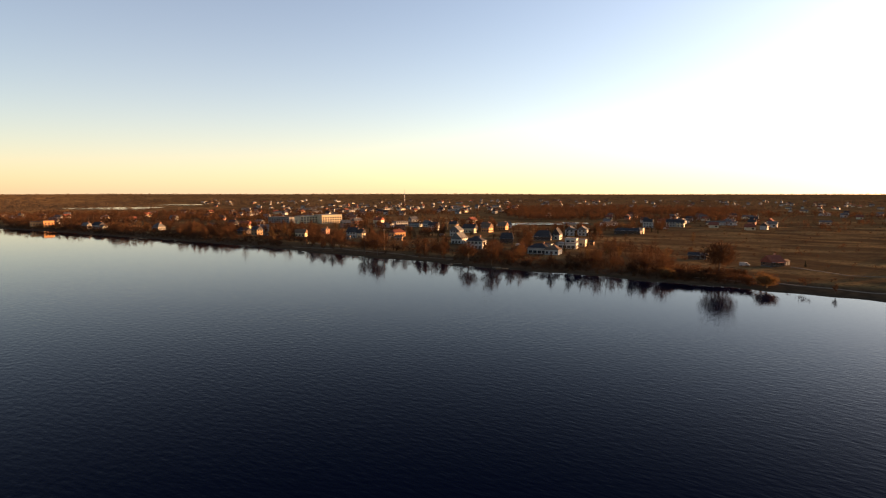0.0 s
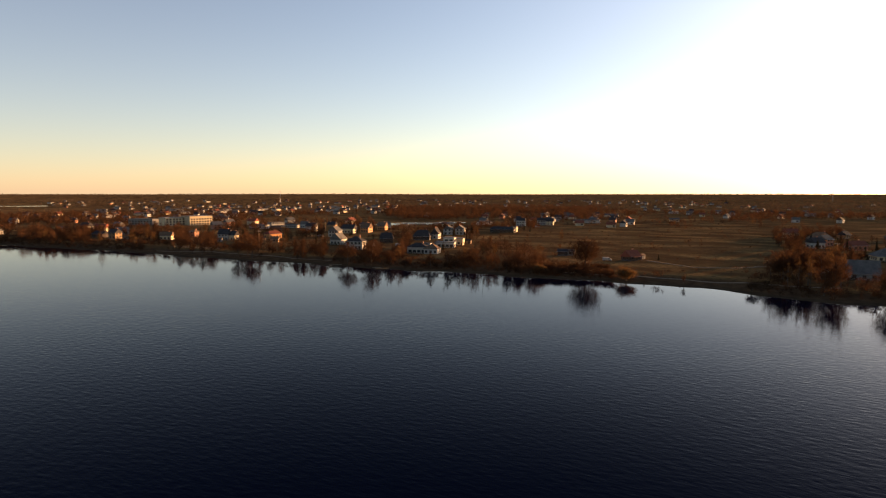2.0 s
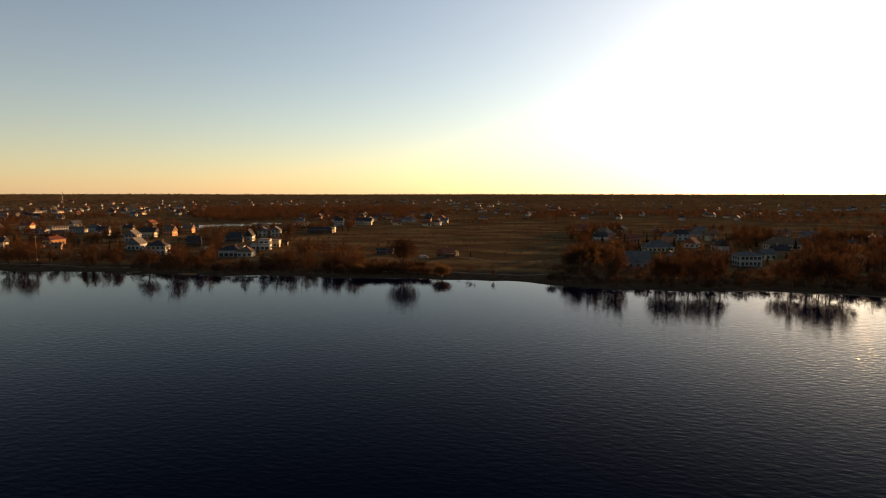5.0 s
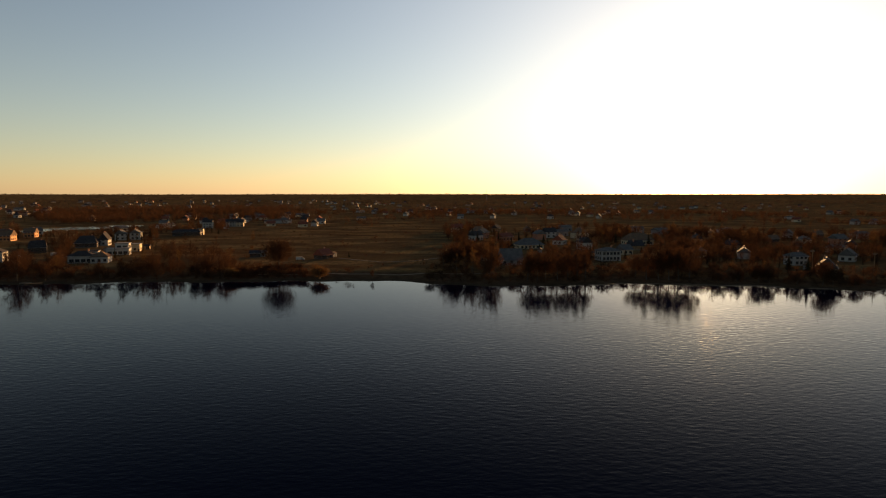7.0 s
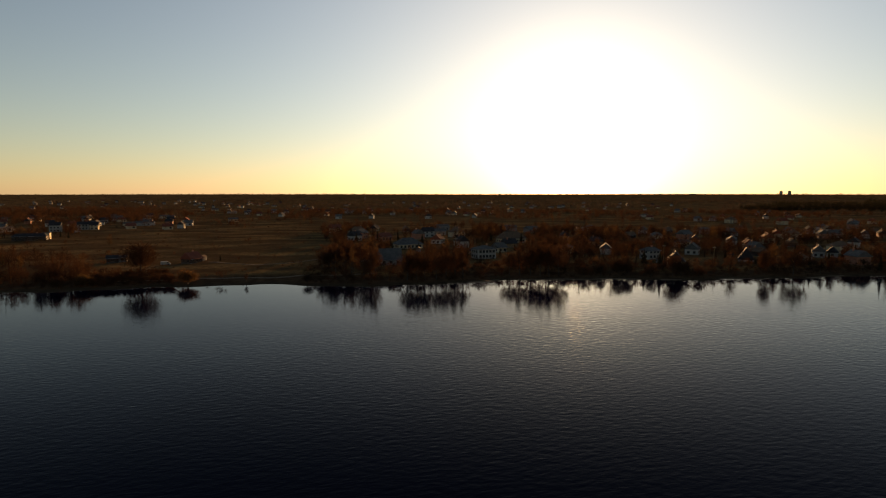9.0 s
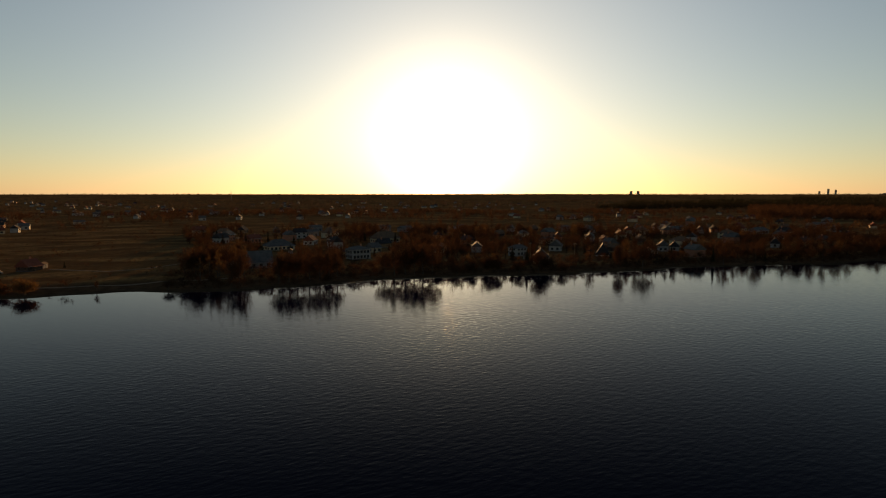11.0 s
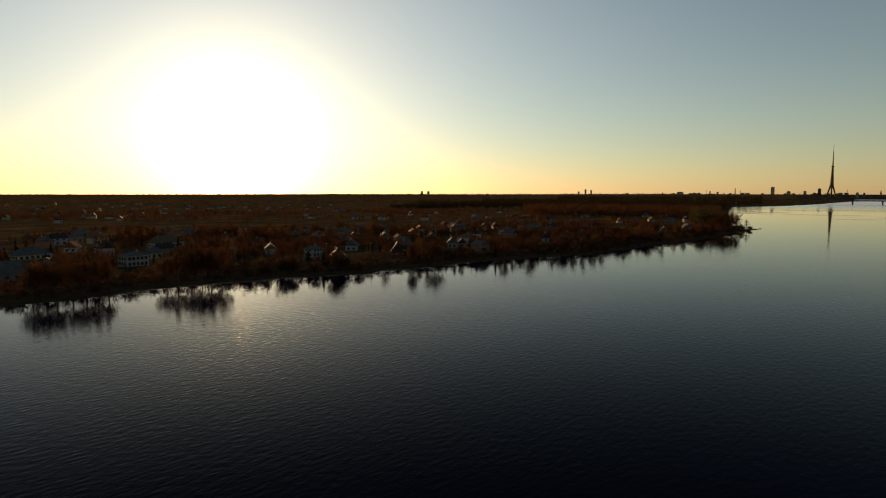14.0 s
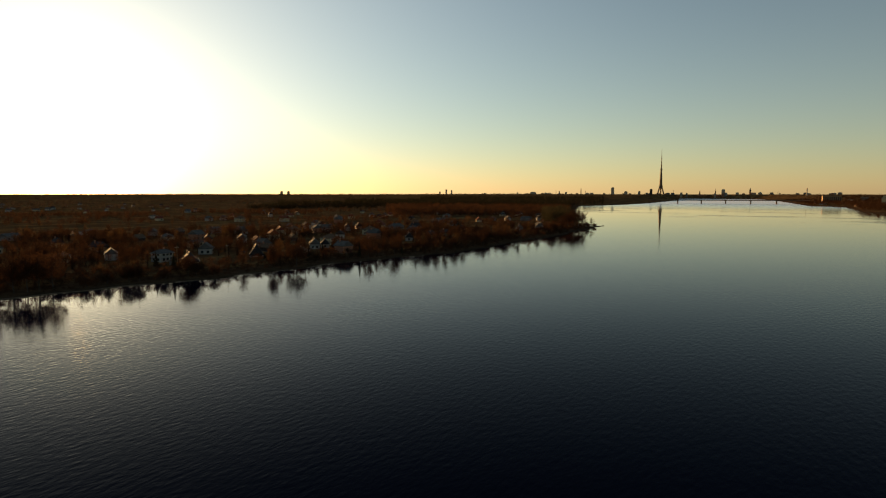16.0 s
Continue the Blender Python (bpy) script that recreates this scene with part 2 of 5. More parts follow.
    both = n.new("ShaderNodeMath"); both.operation = "ADD"; l.new(wind, both.inputs[0]); l.new(gusty.outputs[0], both.inputs[1])
    wind = both.outputs[0]
    h = n.new("ShaderNodeMath"); h.operation = "MULTIPLY"
    l.new(ripple.outputs[0], h.inputs[0]); l.new(wind, h.inputs[1])
    bp = n.new("ShaderNodeBump"); bp.inputs["Strength"].default_value, bp.inputs["Distance"].default_value = 1.0, 1.0
    l.new(h.outputs[0], bp.inputs["Height"]); l.new(bp.outputs[0], b.inputs["Normal"])
    # gloss rises steeply towards the grazing view
    face = n.new("ShaderNodeLayerWeight"); face.inputs["Blend"].default_value = 0.5; l.new(bp.outputs[0], face.inputs["Normal"])
    steep = n.new("ShaderNodeMath"); steep.operation = "POWER"; steep.inputs[1].default_value = 9.4; l.new(face.outputs["Facing"], steep.inputs[0])
    gain = n.new("ShaderNodeMath"); gain.operation = "MULTIPLY"; gain.inputs[1].default_value = 1.25; gain.use_clamp = True; l.new(steep.outputs[0], gain.inputs[0])
    gloss = n.new("ShaderNodeMixShader"); l.new(gain.outputs[0], gloss.inputs[0])
    l.new(deep.outputs[0], gloss.inputs[1]); l.new(b.outputs[0], gloss.inputs[2])
    l.new(gloss.outputs[0], n["Material Output"].inputs["Surface"])
    return m


M_GROUND = ground_material()
M_WATER = water_material("river_water", 0.062)
M_POND = water_material("pond_water", 0.4)

# ---- the land: one sheet with the river bed cut into it ----
SHORE = [(-4900, -250), (-2500, 60), (-1500, 180), (-857, 243), (-623, 268), (-451, 283), (-338, 282), (-236, 284),
         (-186, 280), (-145, 290), (-86, 288), (-20, 287), (16, 276), (37, 271), (78, 274), (125, 270), (179, 257),
         (238, 251), (278, 245), (319, 235), (363, 225), (451, 226), (590, 230), (700, 243), (792, 250), (745, 262),
         (790, 300), (1000, 375), (1400, 522)]
FAR_SHORE = [(1907, 702), (2168, 640), (2596, 650), (3690, 763), (4760, 977), (4826, 722), (4678, 450), (4188, 322),
             (3705, 262), (2319, 73), (2160, -26), (1584, -53), (1559, -90), (1000, -200), (300, -280), (-600, -300), (-2000, -420), (-4900, -900)]
WATER_EDGE = np.array(SHORE + FAR_SHORE, float)


def smooth(a, b, x):
    t = np.clip((x - a) / (b - a), 0, 1)
    return t * t * (3 - 2 * t)


def from_water(x, y):
    """Metres from the water's edge, negative over the river."""
    x, y = np.atleast_1d(np.asarray(x, float)), np.atleast_1d(np.asarray(y, float))
    x = x + 3.0 * np.sin(y * 0.021 + x * 0.013)
    y = y + 1.6 * np.sin(x * 0.11) + 1.1 * np.sin(x * 0.23 + 1) + 2.0 * np.sin(x * 0.037)
    best, inside = np.full(x.shape, 1e9), np.zeros(x.shape, bool)
    n = len(WATER_EDGE)
    for i in range(n):
        (ax, ay), (bx, by) = WATER_EDGE[i], WATER_EDGE[(i + 1) % n]
        ex, ey = bx - ax, by - ay
        t = np.clip(((x - ax) * ex + (y - ay) * ey) / (ex * ex + ey * ey), 0, 1)
        if i < n - 1:
            best = np.minimum(best, np.hypot(x - ax - t * ex, y - ay - t * ey))
        cross = ((ay > y) != (by > y)) & (x < ex * (y - ay) / (ey if ey else 1e-9) + ax)
        inside ^= cross
    return np.where(inside, -best, best)


def ground_z(x, y):
    d = from_water(x, y)
    x, y = np.atleast_1d(np.asarray(x, float)), np.atleast_1d(np.asarray(y, float))
    r = np.hypot(x, y)
    land = 0.09 * np.clip(d, 0, 9) + 1.6 * smooth(8, 26, d) + 0.8 * smooth(40, 200, d)
    land += 30.0 * smooth(1500, 4900, r) * smooth(0, 260 - 200 * smooth(4400, 4750, r), d)
    land += smooth(20, 60, d) * (0.35 * np.sin(x * 0.021 + 1) * np.sin(y * 0.017) + 0.2 * np.sin(x * 0.05 + y * 0.043))
    land += smooth(2500, 4500, r) * smooth(0, 500, d) * 2.0 * np.sin(x * 0.0021 + 2) * np.sin(y * 0.0017 + 1)
    return np.where(d >= 0, land, np.maximum(0.12 * d, -5.0))


def gz(x, y):
    return float(ground_z(x, y)[0])


def polar(bearing, dist):
    a = radians(bearing)
    return dist * math.sin(a), dist * math.cos(a)


def mesh_of(name, verts, faces, material, smooth_shade=False):
    me = bpy.data.meshes.new(name)
    me.from_pydata(np.asarray(verts).tolist(), [], faces.tolist() if isinstance(faces, np.ndarray) else faces)
    me.materials.append(material)
    if smooth_shade:
        me.polygons.foreach_set("use_smooth", [True] * len(me.polygons))
    me.update()
    return me


def disc_grid(name, radii, angles, z_of, material):
    """A round sheet: rings by spokes, closed at the centre."""
    a = np.radians(angles)
    X = np.outer(radii, np.sin(a)).ravel()
    Y = np.outer(radii, np.cos(a)).ravel()
    V = np.column_stack([X, Y, z_of(X, Y)])
    nr, na = len(radii), len(angles)
    i, j = np.meshgrid(np.arange(nr - 1), np.arange(na), indexing="ij")
    k = (j + 1) % na
    F = np.column_stack([(i * na + j).ravel(), (i * na + k).ravel(), ((i + 1) * na + k).ravel(), ((i + 1) * na + j).ravel()])[:, ::-1]
    centre = len(V)
    V = np.vstack([V, [[0, 0, float(z_of(np.array([0.0]), np.array([0.0]))[0])]]])
    faces = F.tolist() + [[int(j), int((j + 1) % na), centre][::-1] for j in range(na)]
    return new(name, mesh_of(name, V, faces, material, True))


radii = [40.0, 120.0, 200.0, 225.0]
while radii[-1] < 4940:
    radii.append(radii[-1] + max(4.0, radii[-1] * 0.018))
radii[-1] = 4950.0
spokes = np.concatenate([np.arange(-90, 112, 0.45), np.arange(112, 270, 3.0)])
ground = tagged(disc_grid("ground", np.array(radii), spokes, ground_z, M_GROUND),
                "dry brown grass and scrub land along the river", "ground", kind="structure")
water = tagged(disc_grid("water", np.array([60, 150, 300, 600, 1200, 2400, 4940.0]), np.arange(0, 360, 3.0), lambda x, y: np.zeros(len(x)), M_WATER),
               "calm dark river water with fine ripples", "water", kind="structure")


# ---- parts ----
def part(name, bm, material, parent, label=""):
    me = bpy.data.meshes.new(name)
    bm.to_mesh(me)
    bm.free()
    me.materials.append(material)
    ob = new(name, me)
    ob.parent = parent
    return tagged(ob, label)


def piece(name, me, parent, m=None):
    ob = new(name, me)
    ob.parent = parent
    if m is not None:
        ob.matrix_basis = m
    return ob


def empty(name, x, y, z, rz=0.0):
    ob = new(name)
    ob.empty_display_size = 0.5
    ob.matrix_basis = pose(x, y, z, 0, 0, rz)
    return ob


def add_box(bm, x0, y0, z0, x1, y1, z1, bevel=0.0):
    r = bmesh.ops.create_cube(bm, size=1, matrix=Matrix.Translation(((x0 + x1) / 2, (y0 + y1) / 2, (z0 + z1) / 2)) @ Matrix.Diagonal((x1 - x0, y1 - y0, z1 - z0, 1)))
    if bevel:
        edges = {e for v in r["verts"] for e in v.link_edges}
        bmesh.ops.bevel(bm, geom=list(edges), offset=bevel, segments=1, affect="EDGES")
    return bm


def box(*a, bevel=0.0):
    return add_box(bmesh.new(), *a, bevel=bevel)


def add_rod(bm, p, q, r0, r1, sides=6):
    p, q = Vector(p), Vector(q)
    turn = (q - p).to_track_quat("Z", "Y").to_matrix().to_4x4()
    bmesh.ops.create_cone(bm, cap_ends=True, segments=sides, radius1=r0, radius2=r1, depth=(q - p).length,
                          matrix=Matrix.Translation((p + q) / 2) @ turn)
    return bm


def roof_mesh(w, d, h, rise, hip, over, thick=0.25):
    """A roof with eaves, its ridge along the longer side."""
    bm = bmesh.new()
    a, b = w / 2 + over, d / 2 + over
    run = min(b * hip, a * 0.98)
    ridge = [(-a + run, 0), (a - run, 0)]
    lo = [bm.verts.new((x, y, h)) for x, y in ((-a, -b), (a, -b), (a, b), (-a, b))]
    top = [bm.verts.new((x, y, h + rise + thick)) for x, y in ridge]
    up = [bm.verts.new((v.co.x, v.co.y, h + thick)) for v in lo]
    bm.faces.new(lo[::-1])
    for i in range(4):
        bm.faces.new((lo[i], lo[(i + 1) % 4], up[(i + 1) % 4], up[i]))
    bm.faces.new((up[0], up[1], top[1], top[0]))
    bm.faces.new((up[2], up[3], top[0], top[1]))
    bm.faces.new((up[1], up[2], top[1]))
    bm.faces.new((up[3], up[0], top[0]))
    return bm


def window_bits(w=1.6, h=1.6):
    fr = bmesh.new()
    for a in ((-w / 2, -0.06, 0, w / 2, 0.02, 0.1), (-w / 2, -0.06, h - 0.1, w / 2, 0.02, h), (-w / 2, -0.055, 0.1, -w / 2 + 0.1, 0.02, h - 0.1),
              (w / 2 - 0.1, -0.055, 0.1, w / 2, 0.02, h - 0.1), (-0.04, -0.05, 0.1, 0.04, 0.02, h - 0.1), (-w / 2 - 0.1, -0.14, -0.06, w / 2 + 0.1, 0.02, -0.004)):
        add_box(fr, *a)
    me1 = bpy.data.meshes.new("window_frame"); fr.to_mesh(me1); fr.free(); me1.materials.append(M_FRAME)
    gl = box(-w / 2 + 0.02, -0.03, 0.02, w / 2 - 0.02, 0.0, h - 0.02)
    me2 = bpy.data.meshes.new("pane"); gl.to_mesh(me2); gl.free(); me2.materials.append(M_GLASS)
    return me1, me2


WIN_FRAME, WIN_PANE = window_bits()
BIG_FRAME, BIG_PANE = window_bits(2.4, 1.7)
KEEP_CLEAR = []          # bearing, half width in degrees, distance, depth in front of it


def put_windows(parent, w, d, storeys, step, sides="fblr", big=False, ground_step=2.9):
    fr, pn = (BIG_FRAME, BIG_PANE) if big else (WIN_FRAME, WIN_PANE)
    for side in sides:
        length = w if side in "fb" else d
        n = max(1, int((length - 1.2) / step))
        for s in range(storeys):
            for i in range(n):
                u = (i + 0.5) / n * (length - 1.0) - (length - 1.0) / 2
                z = 0.95 + s * ground_step
                m = {"f": pose(u, -d / 2, z), "b": pose(u, d / 2, z, 0, 0, 180), "l": pose(-w / 2, u, z, 0, 0, -90), "r": pose(w / 2, u, z, 0, 0, 90)}[side]
                wdw = piece("window", pn, parent, m)
                piece("window_frame", fr, wdw)


def house(bearing, dist, w, d, h, rise, turn=0.0, wall=M_WHITE, roof=M_SLATE, hip=0.0, storeys=1, label="", over=0.5, chimney=True, step=2.6,
          wing=None, porch=False, flat=False, clear=80.0, name="house", group="", category="house", big=False, glazed="fblr"):
    x, y = polar(bearing, dist)
    z = min(gz(x + i, y + j) for i in (-4, 0, 4) for j in (-4, 0, 4)) - 0.15
    ob = empty(name, x, y, z, turn)
    bm = box(-w / 2, -d / 2, -0.3, w / 2, d / 2, h)
    if not flat and hip < 0.5:                      # gable ends
        for s in (-1, 1):
            vs = [bm.verts.new((s * (w / 2 - 0.002), yy, zz)) for yy, zz in ((-d / 2, h), (d / 2, h), (0, h + rise * 0.96))]
            vi = [bm.verts.new((s * (w / 2 - 0.25), yy, zz)) for yy, zz in ((-d / 2, h), (d / 2, h), (0, h + rise * 0.96))]
            bm.faces.new(vs); bm.faces.new(vi[::-1])
            bm.faces.new((vs[0], vs[2], vi[2], vi[0])); bm.faces.new((vs[2], vs[1], vi[1], vi[2]))
    part("wall", bm, wall, ob)
    part("plinth", box(-w / 2 - 0.06, -d / 2 - 0.06, -0.6, w / 2 + 0.06, d / 2 + 0.06, 0.3), M_CONCRETE, ob)
    if flat:
        part("roof", box(-w / 2 - 0.3, -d / 2 - 0.3, h + 0.004, w / 2 + 0.3, d / 2 + 0.3, h + 0.45, bevel=0.04), roof, ob)
    else:
        part("roof", roof_mesh(w, d, h + 0.004, rise, hip, over), roof, ob)
        part("gutter", add_rod(bmesh.new(), (-w / 2 - over, -d / 2 - over - 0.06, h + 0.1), (w / 2 + over, -d / 2 - over - 0.06, h + 0.1), 0.07, 0.07, 5), M_STEEL, ob)
    if chimney:
        part("chimney", add_box(box(w * 0.18, -0.35 + d * 0.12, h + 0.2, w * 0.18 + 0.75, 0.35 + d * 0.12, h + rise + 0.9), w * 0.18 - 0.06, -0.42 + d * 0.12, h + rise + 0.9, w * 0.18 + 0.81, 0.42 + d * 0.12, h + rise + 1.05), M_BRICK, ob)
    put_windows(ob, w, d, storeys, step, sides=glazed, big=big)
    part("door", box(w * 0.3, -d / 2 - 0.06, 0.05, w * 0.3 + 1.0, -d / 2 + 0.02, 2.15, bevel=0.02), M_DARKWOOD, ob)
    if wing:
        wx, wy, ww, wd, wh, wr, wroof, whip = wing
        part("wing", box(wx - ww / 2, wy - wd / 2, -0.3, wx + ww / 2, wy + wd / 2, wh), wall, ob)
        rf = part("wing_roof", roof_mesh(ww, wd, wh + 0.004, wr, whip, 0.4), wroof, ob)
        rf.location = (wx, wy, 0)
        for u in np.linspace(-ww / 2 + 1.5, ww / 2 - 1.5, max(2, int(ww / 3))):
            piece("window_frame", WIN_FRAME, piece("window", WIN_PANE, ob, pose(wx + u, wy - wd / 2, 1.0)))
    if porch:
        part("porch_roof", box(-w * 0.3, -d / 2 - 2.4, 2.5, w * 0.3, -d / 2 - 0.01, 2.7, bevel=0.03), roof, ob)
        for u in (-w * 0.28, w * 0.28):
            part("porch_post", add_rod(bmesh.new(), (u, -d / 2 - 2.2, -0.3), (u, -d / 2 - 2.2, 2.5), 0.09, 0.09), M_FRAME, ob)
    KEEP_CLEAR.append((bearing, math.degrees((w + d) * 0.42 / dist), dist, clear))
    return tagged(ob, label, category, group)


# ---- the named houses along the bank ----
WHITE_HOUSE = "white rendered house with a dark roof on the river bank"
house(-34.84, 434, 12, 10, 5.8, 3.2, 18, M_WHITE, M_SLATE, 1.0, 2, "two-storey white house with a dark hipped roof", step=2.2, clear=110)
house(-28.95, 403, 13, 9, 4.2, 2.6, 12, M_WHITE, M_SLATE, 1.0, 1, "long white villa with a dark hipped roof and arched front", wing=(10, -1.5, 9, 9, 3.6, 3.0, M_BROWNROOF, 1.0), clear=110, big=True)
house(-28.1, 408, 5, 5, 6.2, 0, 12, M_WHITE, M_SLATE, flat=True, storeys=2, label="narrow white stair tower of a river villa", chimney=False, category="house")
house(-36.45, 473, 11, 9, 4.0, 4.6, 101, M_WHITE, M_GREYROOF, 0, 2, "white gabled house with a steep grey roof", clear=100)
house(-36.72, 548, 10, 9, 5.2, 4.0, 103, M_WHITE, M_GREYROOF, 0, 2, "pale gabled house with a grey roof")
house(-35.43, 599, 13, 9, 4.5, 4.0, 8, M_CREAM, M_SLATE, 0, 1, "cream gabled house catching the low sun")
house(-33.84, 610, 9, 9, 4.8, 4.2, 6, M_ORANGE, M_BROWNROOF, 0, 2, "ochre gabled house with a brown roof")
house(-32.35, 647, 9, 8, 4.6, 3.6, 10, M_ORANGE, M_BROWNROOF, 0, 2, "ochre gabled house with a brown roof")
house(-31.97, 481, 10, 8, 3.6, 4.5, 30, M_DARKWOOD, M_SLATE, 0.3, 1, "dark timber house with a steep black roof")
house(-28.56, 506, 14, 10, 3.0, 5.0, 15, M_DARKWOOD, M_SLATE, 0.6, 1, "large dark house with a heavy steep roof", clear=100)
house(-27.3, 513, 9, 6, 4.4, 5.0, 102, M_WHITE, M_SLATE, 0, 2, "small white gabled house beside a dark one")
house(-26.32, 438, 13, 8, 4.0, 0, 14, M_WHITE, M_CONCRETE, flat=True, storeys=1, label="modern white flat-roofed house", big=True, chimney=False, clear=100)
house(-26.0, 446, 8, 7, 6.6, 0, 14, M_WHITE, M_CONCRETE, flat=True, storeys=2, label="modern white cube house with a flat roof", big=True, chimney=False)
house(-26.1, 568, 9, 8, 5.2, 3.0, 104, M_WHITE, M_GREYROOF, 0, 2, "white gabled house with a grey roof")
house(-25.0, 570, 9, 8, 5.6, 3.0, 104, M_WHITE, M_GREYROOF, 0, 2, "white gabled house with a grey roof")
house(-25.04, 457, 6, 6, 5.0, 0, 10, M_CREAM, M_CONCRETE, flat=True, storeys=1, label="small cream cube house lit by the sun", chimney=False)
house(-55.08, 600, 8, 7, 5.2, 3.2, 6, M_WOOD, M_SLATE, 0, 2, "golden timber house with its gable to the river", clear=110)
house(-56.1, 628, 13, 8, 3.0, 2.6, 5, M_DARKWOOD, M_SLATE, 0, 1, "long dark timber barn", name="barn", category="barn", chimney=False, glazed="f")
house(-46.4, 542, 10, 8, 5.0, 4.2, 12, M_WHITE, M_SLATE, 0, 2, "white house with a dark steep roof among trees", clear=110)
house(-45.7, 538, 6, 6, 4.4, 3.4, 8, M_CREAM, M_SLATE, 0, 1, "small cream gabled house")
house(-48.99, 590, 6, 6, 5.0, 1.6, 10, M_BRICK, M_BROWNROOF, 1.0, 2, "small brick house with a low roof")
house(-42.33, 553, 13, 8, 4.2, 2.4, 78, M_ORANGE, M_TILE, 0.6, 1, "orange house with a red tiled roof", clear=110)
house(-42.17, 508, 6, 5, 2.8, 1.8, 30, M_WOOD, M_BROWNROOF, 0, 1, "small timber cottage near the shore", chimney=False)
house(-42.05, 727, 17, 9, 5.6, 0, 76, M_WHITE, M_GREYROOF, flat=True, storeys=2, label="long white flat-roofed house", chimney=False)
house(-39.44, 696, 9, 7, 4.0, 3.4, 10, M_WHITE, M_GREYROOF, 0, 1, "white gabled house in a field")
house(-40.6, 704, 15, 6, 3.0, 1.6, 4, M_WHITE, M_GREYROOF, 0, 1, "long low white shed", chimney=False, name="shed", category="shed")
house(-51.19, 567, 10, 7, 3.6, 3.2, 30, M_CREAM, M_BROWNROOF, 0, 1, "yellow gabled cottage near the shore")
house(-71.89, 855, 10, 10, 7.4, 0, 84, M_ORANGE, M_BROWNROOF, flat=True, storeys=2, label="orange block of a riverside building", chimney=False, name="building", category="building", clear=140)
house(-71.1, 850, 11, 10, 7.6, 0, 84, M_ORANGE, M_BROWNROOF, flat=True, storeys=2, label="orange block of a riverside building", chimney=False, name="building", category="building", clear=140)
house(-67.6, 777, 12, 8, 4.0, 3.4, 12, M_WHITE, M_SLATE, 0, 1, "white gabled house on the shore", wing=(8, 0, 6, 6, 3, 1.6, M_GREYROOF, 0), clear=120)
house(-68.44, 795, 8, 7, 3.6, 2.8, 20, M_CONCRETE, M_GREYROOF, 0, 1, "small grey house on the shore")
house(-63.14, 722, 10, 9, 3.4, 4.2, 10, M_CONCRETE, M_GREYROOF, 0.8, 1, "grey house with a pale hipped roof", clear=120)
house(-52.8, 829, 40, 14, 7.4, 0, 4, M_CONCRETE, M_GREYROOF, flat=True, storeys=2, label="long grey two-storey school wing", chimney=False, name="school_building", category="school", big=True, step=4.4, clear=60, glazed="fr")
house(-50.7, 800, 26, 14, 9.5, 0, 82, M_CREAM, M_CONCRETE, flat=True, storeys=3, label="cream three-storey school wing", chimney=False, name="school_building", category="school", big=True, step=4.0, clear=90, glazed="fr")
house(-48.7, 805, 30, 18, 11.0, 0, 80, M_CREAM, M_CONCRETE, flat=True, storeys=3, label="sunlit cream three-storey school block", chimney=False, name="school_building", category="school", big=True, step=3.6, clear=170, glazed="fr")
house(-9.32, 373, 9, 7, 2.5, 3.5, 58, M_DARKWOOD, M_TILE, 0, 1, "timber cottage with a red tiled gable roof in the meadow", porch=True, clear=90)
house(-15.4, 394, 6, 5, 2.6, 1.6, 10, M_DARKWOOD, M_SLATE, 0, 1, "dark timber shed in the scrub", name="shed", category="shed", chimney=False, clear=60)
house(-14.7, 396, 5, 4, 2.6, 1.2, 10, M_CONCRETE, M_GREYROOF, 0, 1, "small grey shed in the scrub", name="shed", category="shed", chimney=False, clear=60)
house(-21.0, 604, 24, 9, 3.4, 2.2, 8, M_DARKWOOD, M_SLATE, 0.5, 1, "long dark low house with a lit end wall", step=3.4)
house(-19.9, 610, 5, 6, 5.4, 0, 8, M_CREAM, M_SLATE, flat=True, storeys=1, label="narrow cream end block of a low house", chimney=False)
house(-19.3, 731, 10, 8, 6.6, 3.2, 8, M_WHITE, M_SLATE, 0, 2, "tall white gabled house at the field edge")
house(-17.3, 751, 13, 8, 5.6, 3.0, 20, M_WHITE, M_SLATE, 0, 2, "white house with a dark roof at the field edge")
house(-16.6, 745, 8, 8, 5.0, 3.4, 8, M_CREAM, M_SLATE, 0, 2, "cream gabled house at the field edge")
house(5.0, 500, 9, 8, 4.2, 3.4, 40, M_WHITE, M_SLATE, 0, 1, "white cottage with a dark roof among trees", clear=90)
house(5.3, 551, 16, 11, 3.2, 5.5, 10, M_DARKWOOD, M_BROWNROOF, 0.9, 1, "large dark hipped-roof house among trees", clear=80)
house(8.23, 341, 12.5, 9, 2.9, 6.0, 4, M_CONCRETE, M_GREYROOF, 0, 1, "low grey house under a tall steep grey roof", chimney=False, step=3.0, clear=35)
house(9.97, 431, 18, 12, 3.0, 4.2, 12, M_CREAM, M_GREYROOF, 0.9, 1, "wide bungalow with a pale hipped roof", clear=90)
house(7.73, 498, 11, 8, 3.4, 3.0, 30, M_BRICK, M_TILE, 0, 1, "brick house with a red tiled roof")
house(17.17, 367, 12, 9, 5.9, 1.8, 10, M_WHITE, M_GREYROOF, 1.0, 2, "white two-storey house with a low grey roof", step=2.0, clear=90)
house(18.61, 409, 8, 7, 3.2, 3.2, 25, M_CREAM, M_GREYROOF, 0, 1, "cream cottage with a grey gable roof")
house(19.7, 485, 21, 11, 3.6, 5.2, 12, M_CREAM, M_BROWNROOF, 0.8, 1, "wide house with a large brown hipped roof", clear=90)
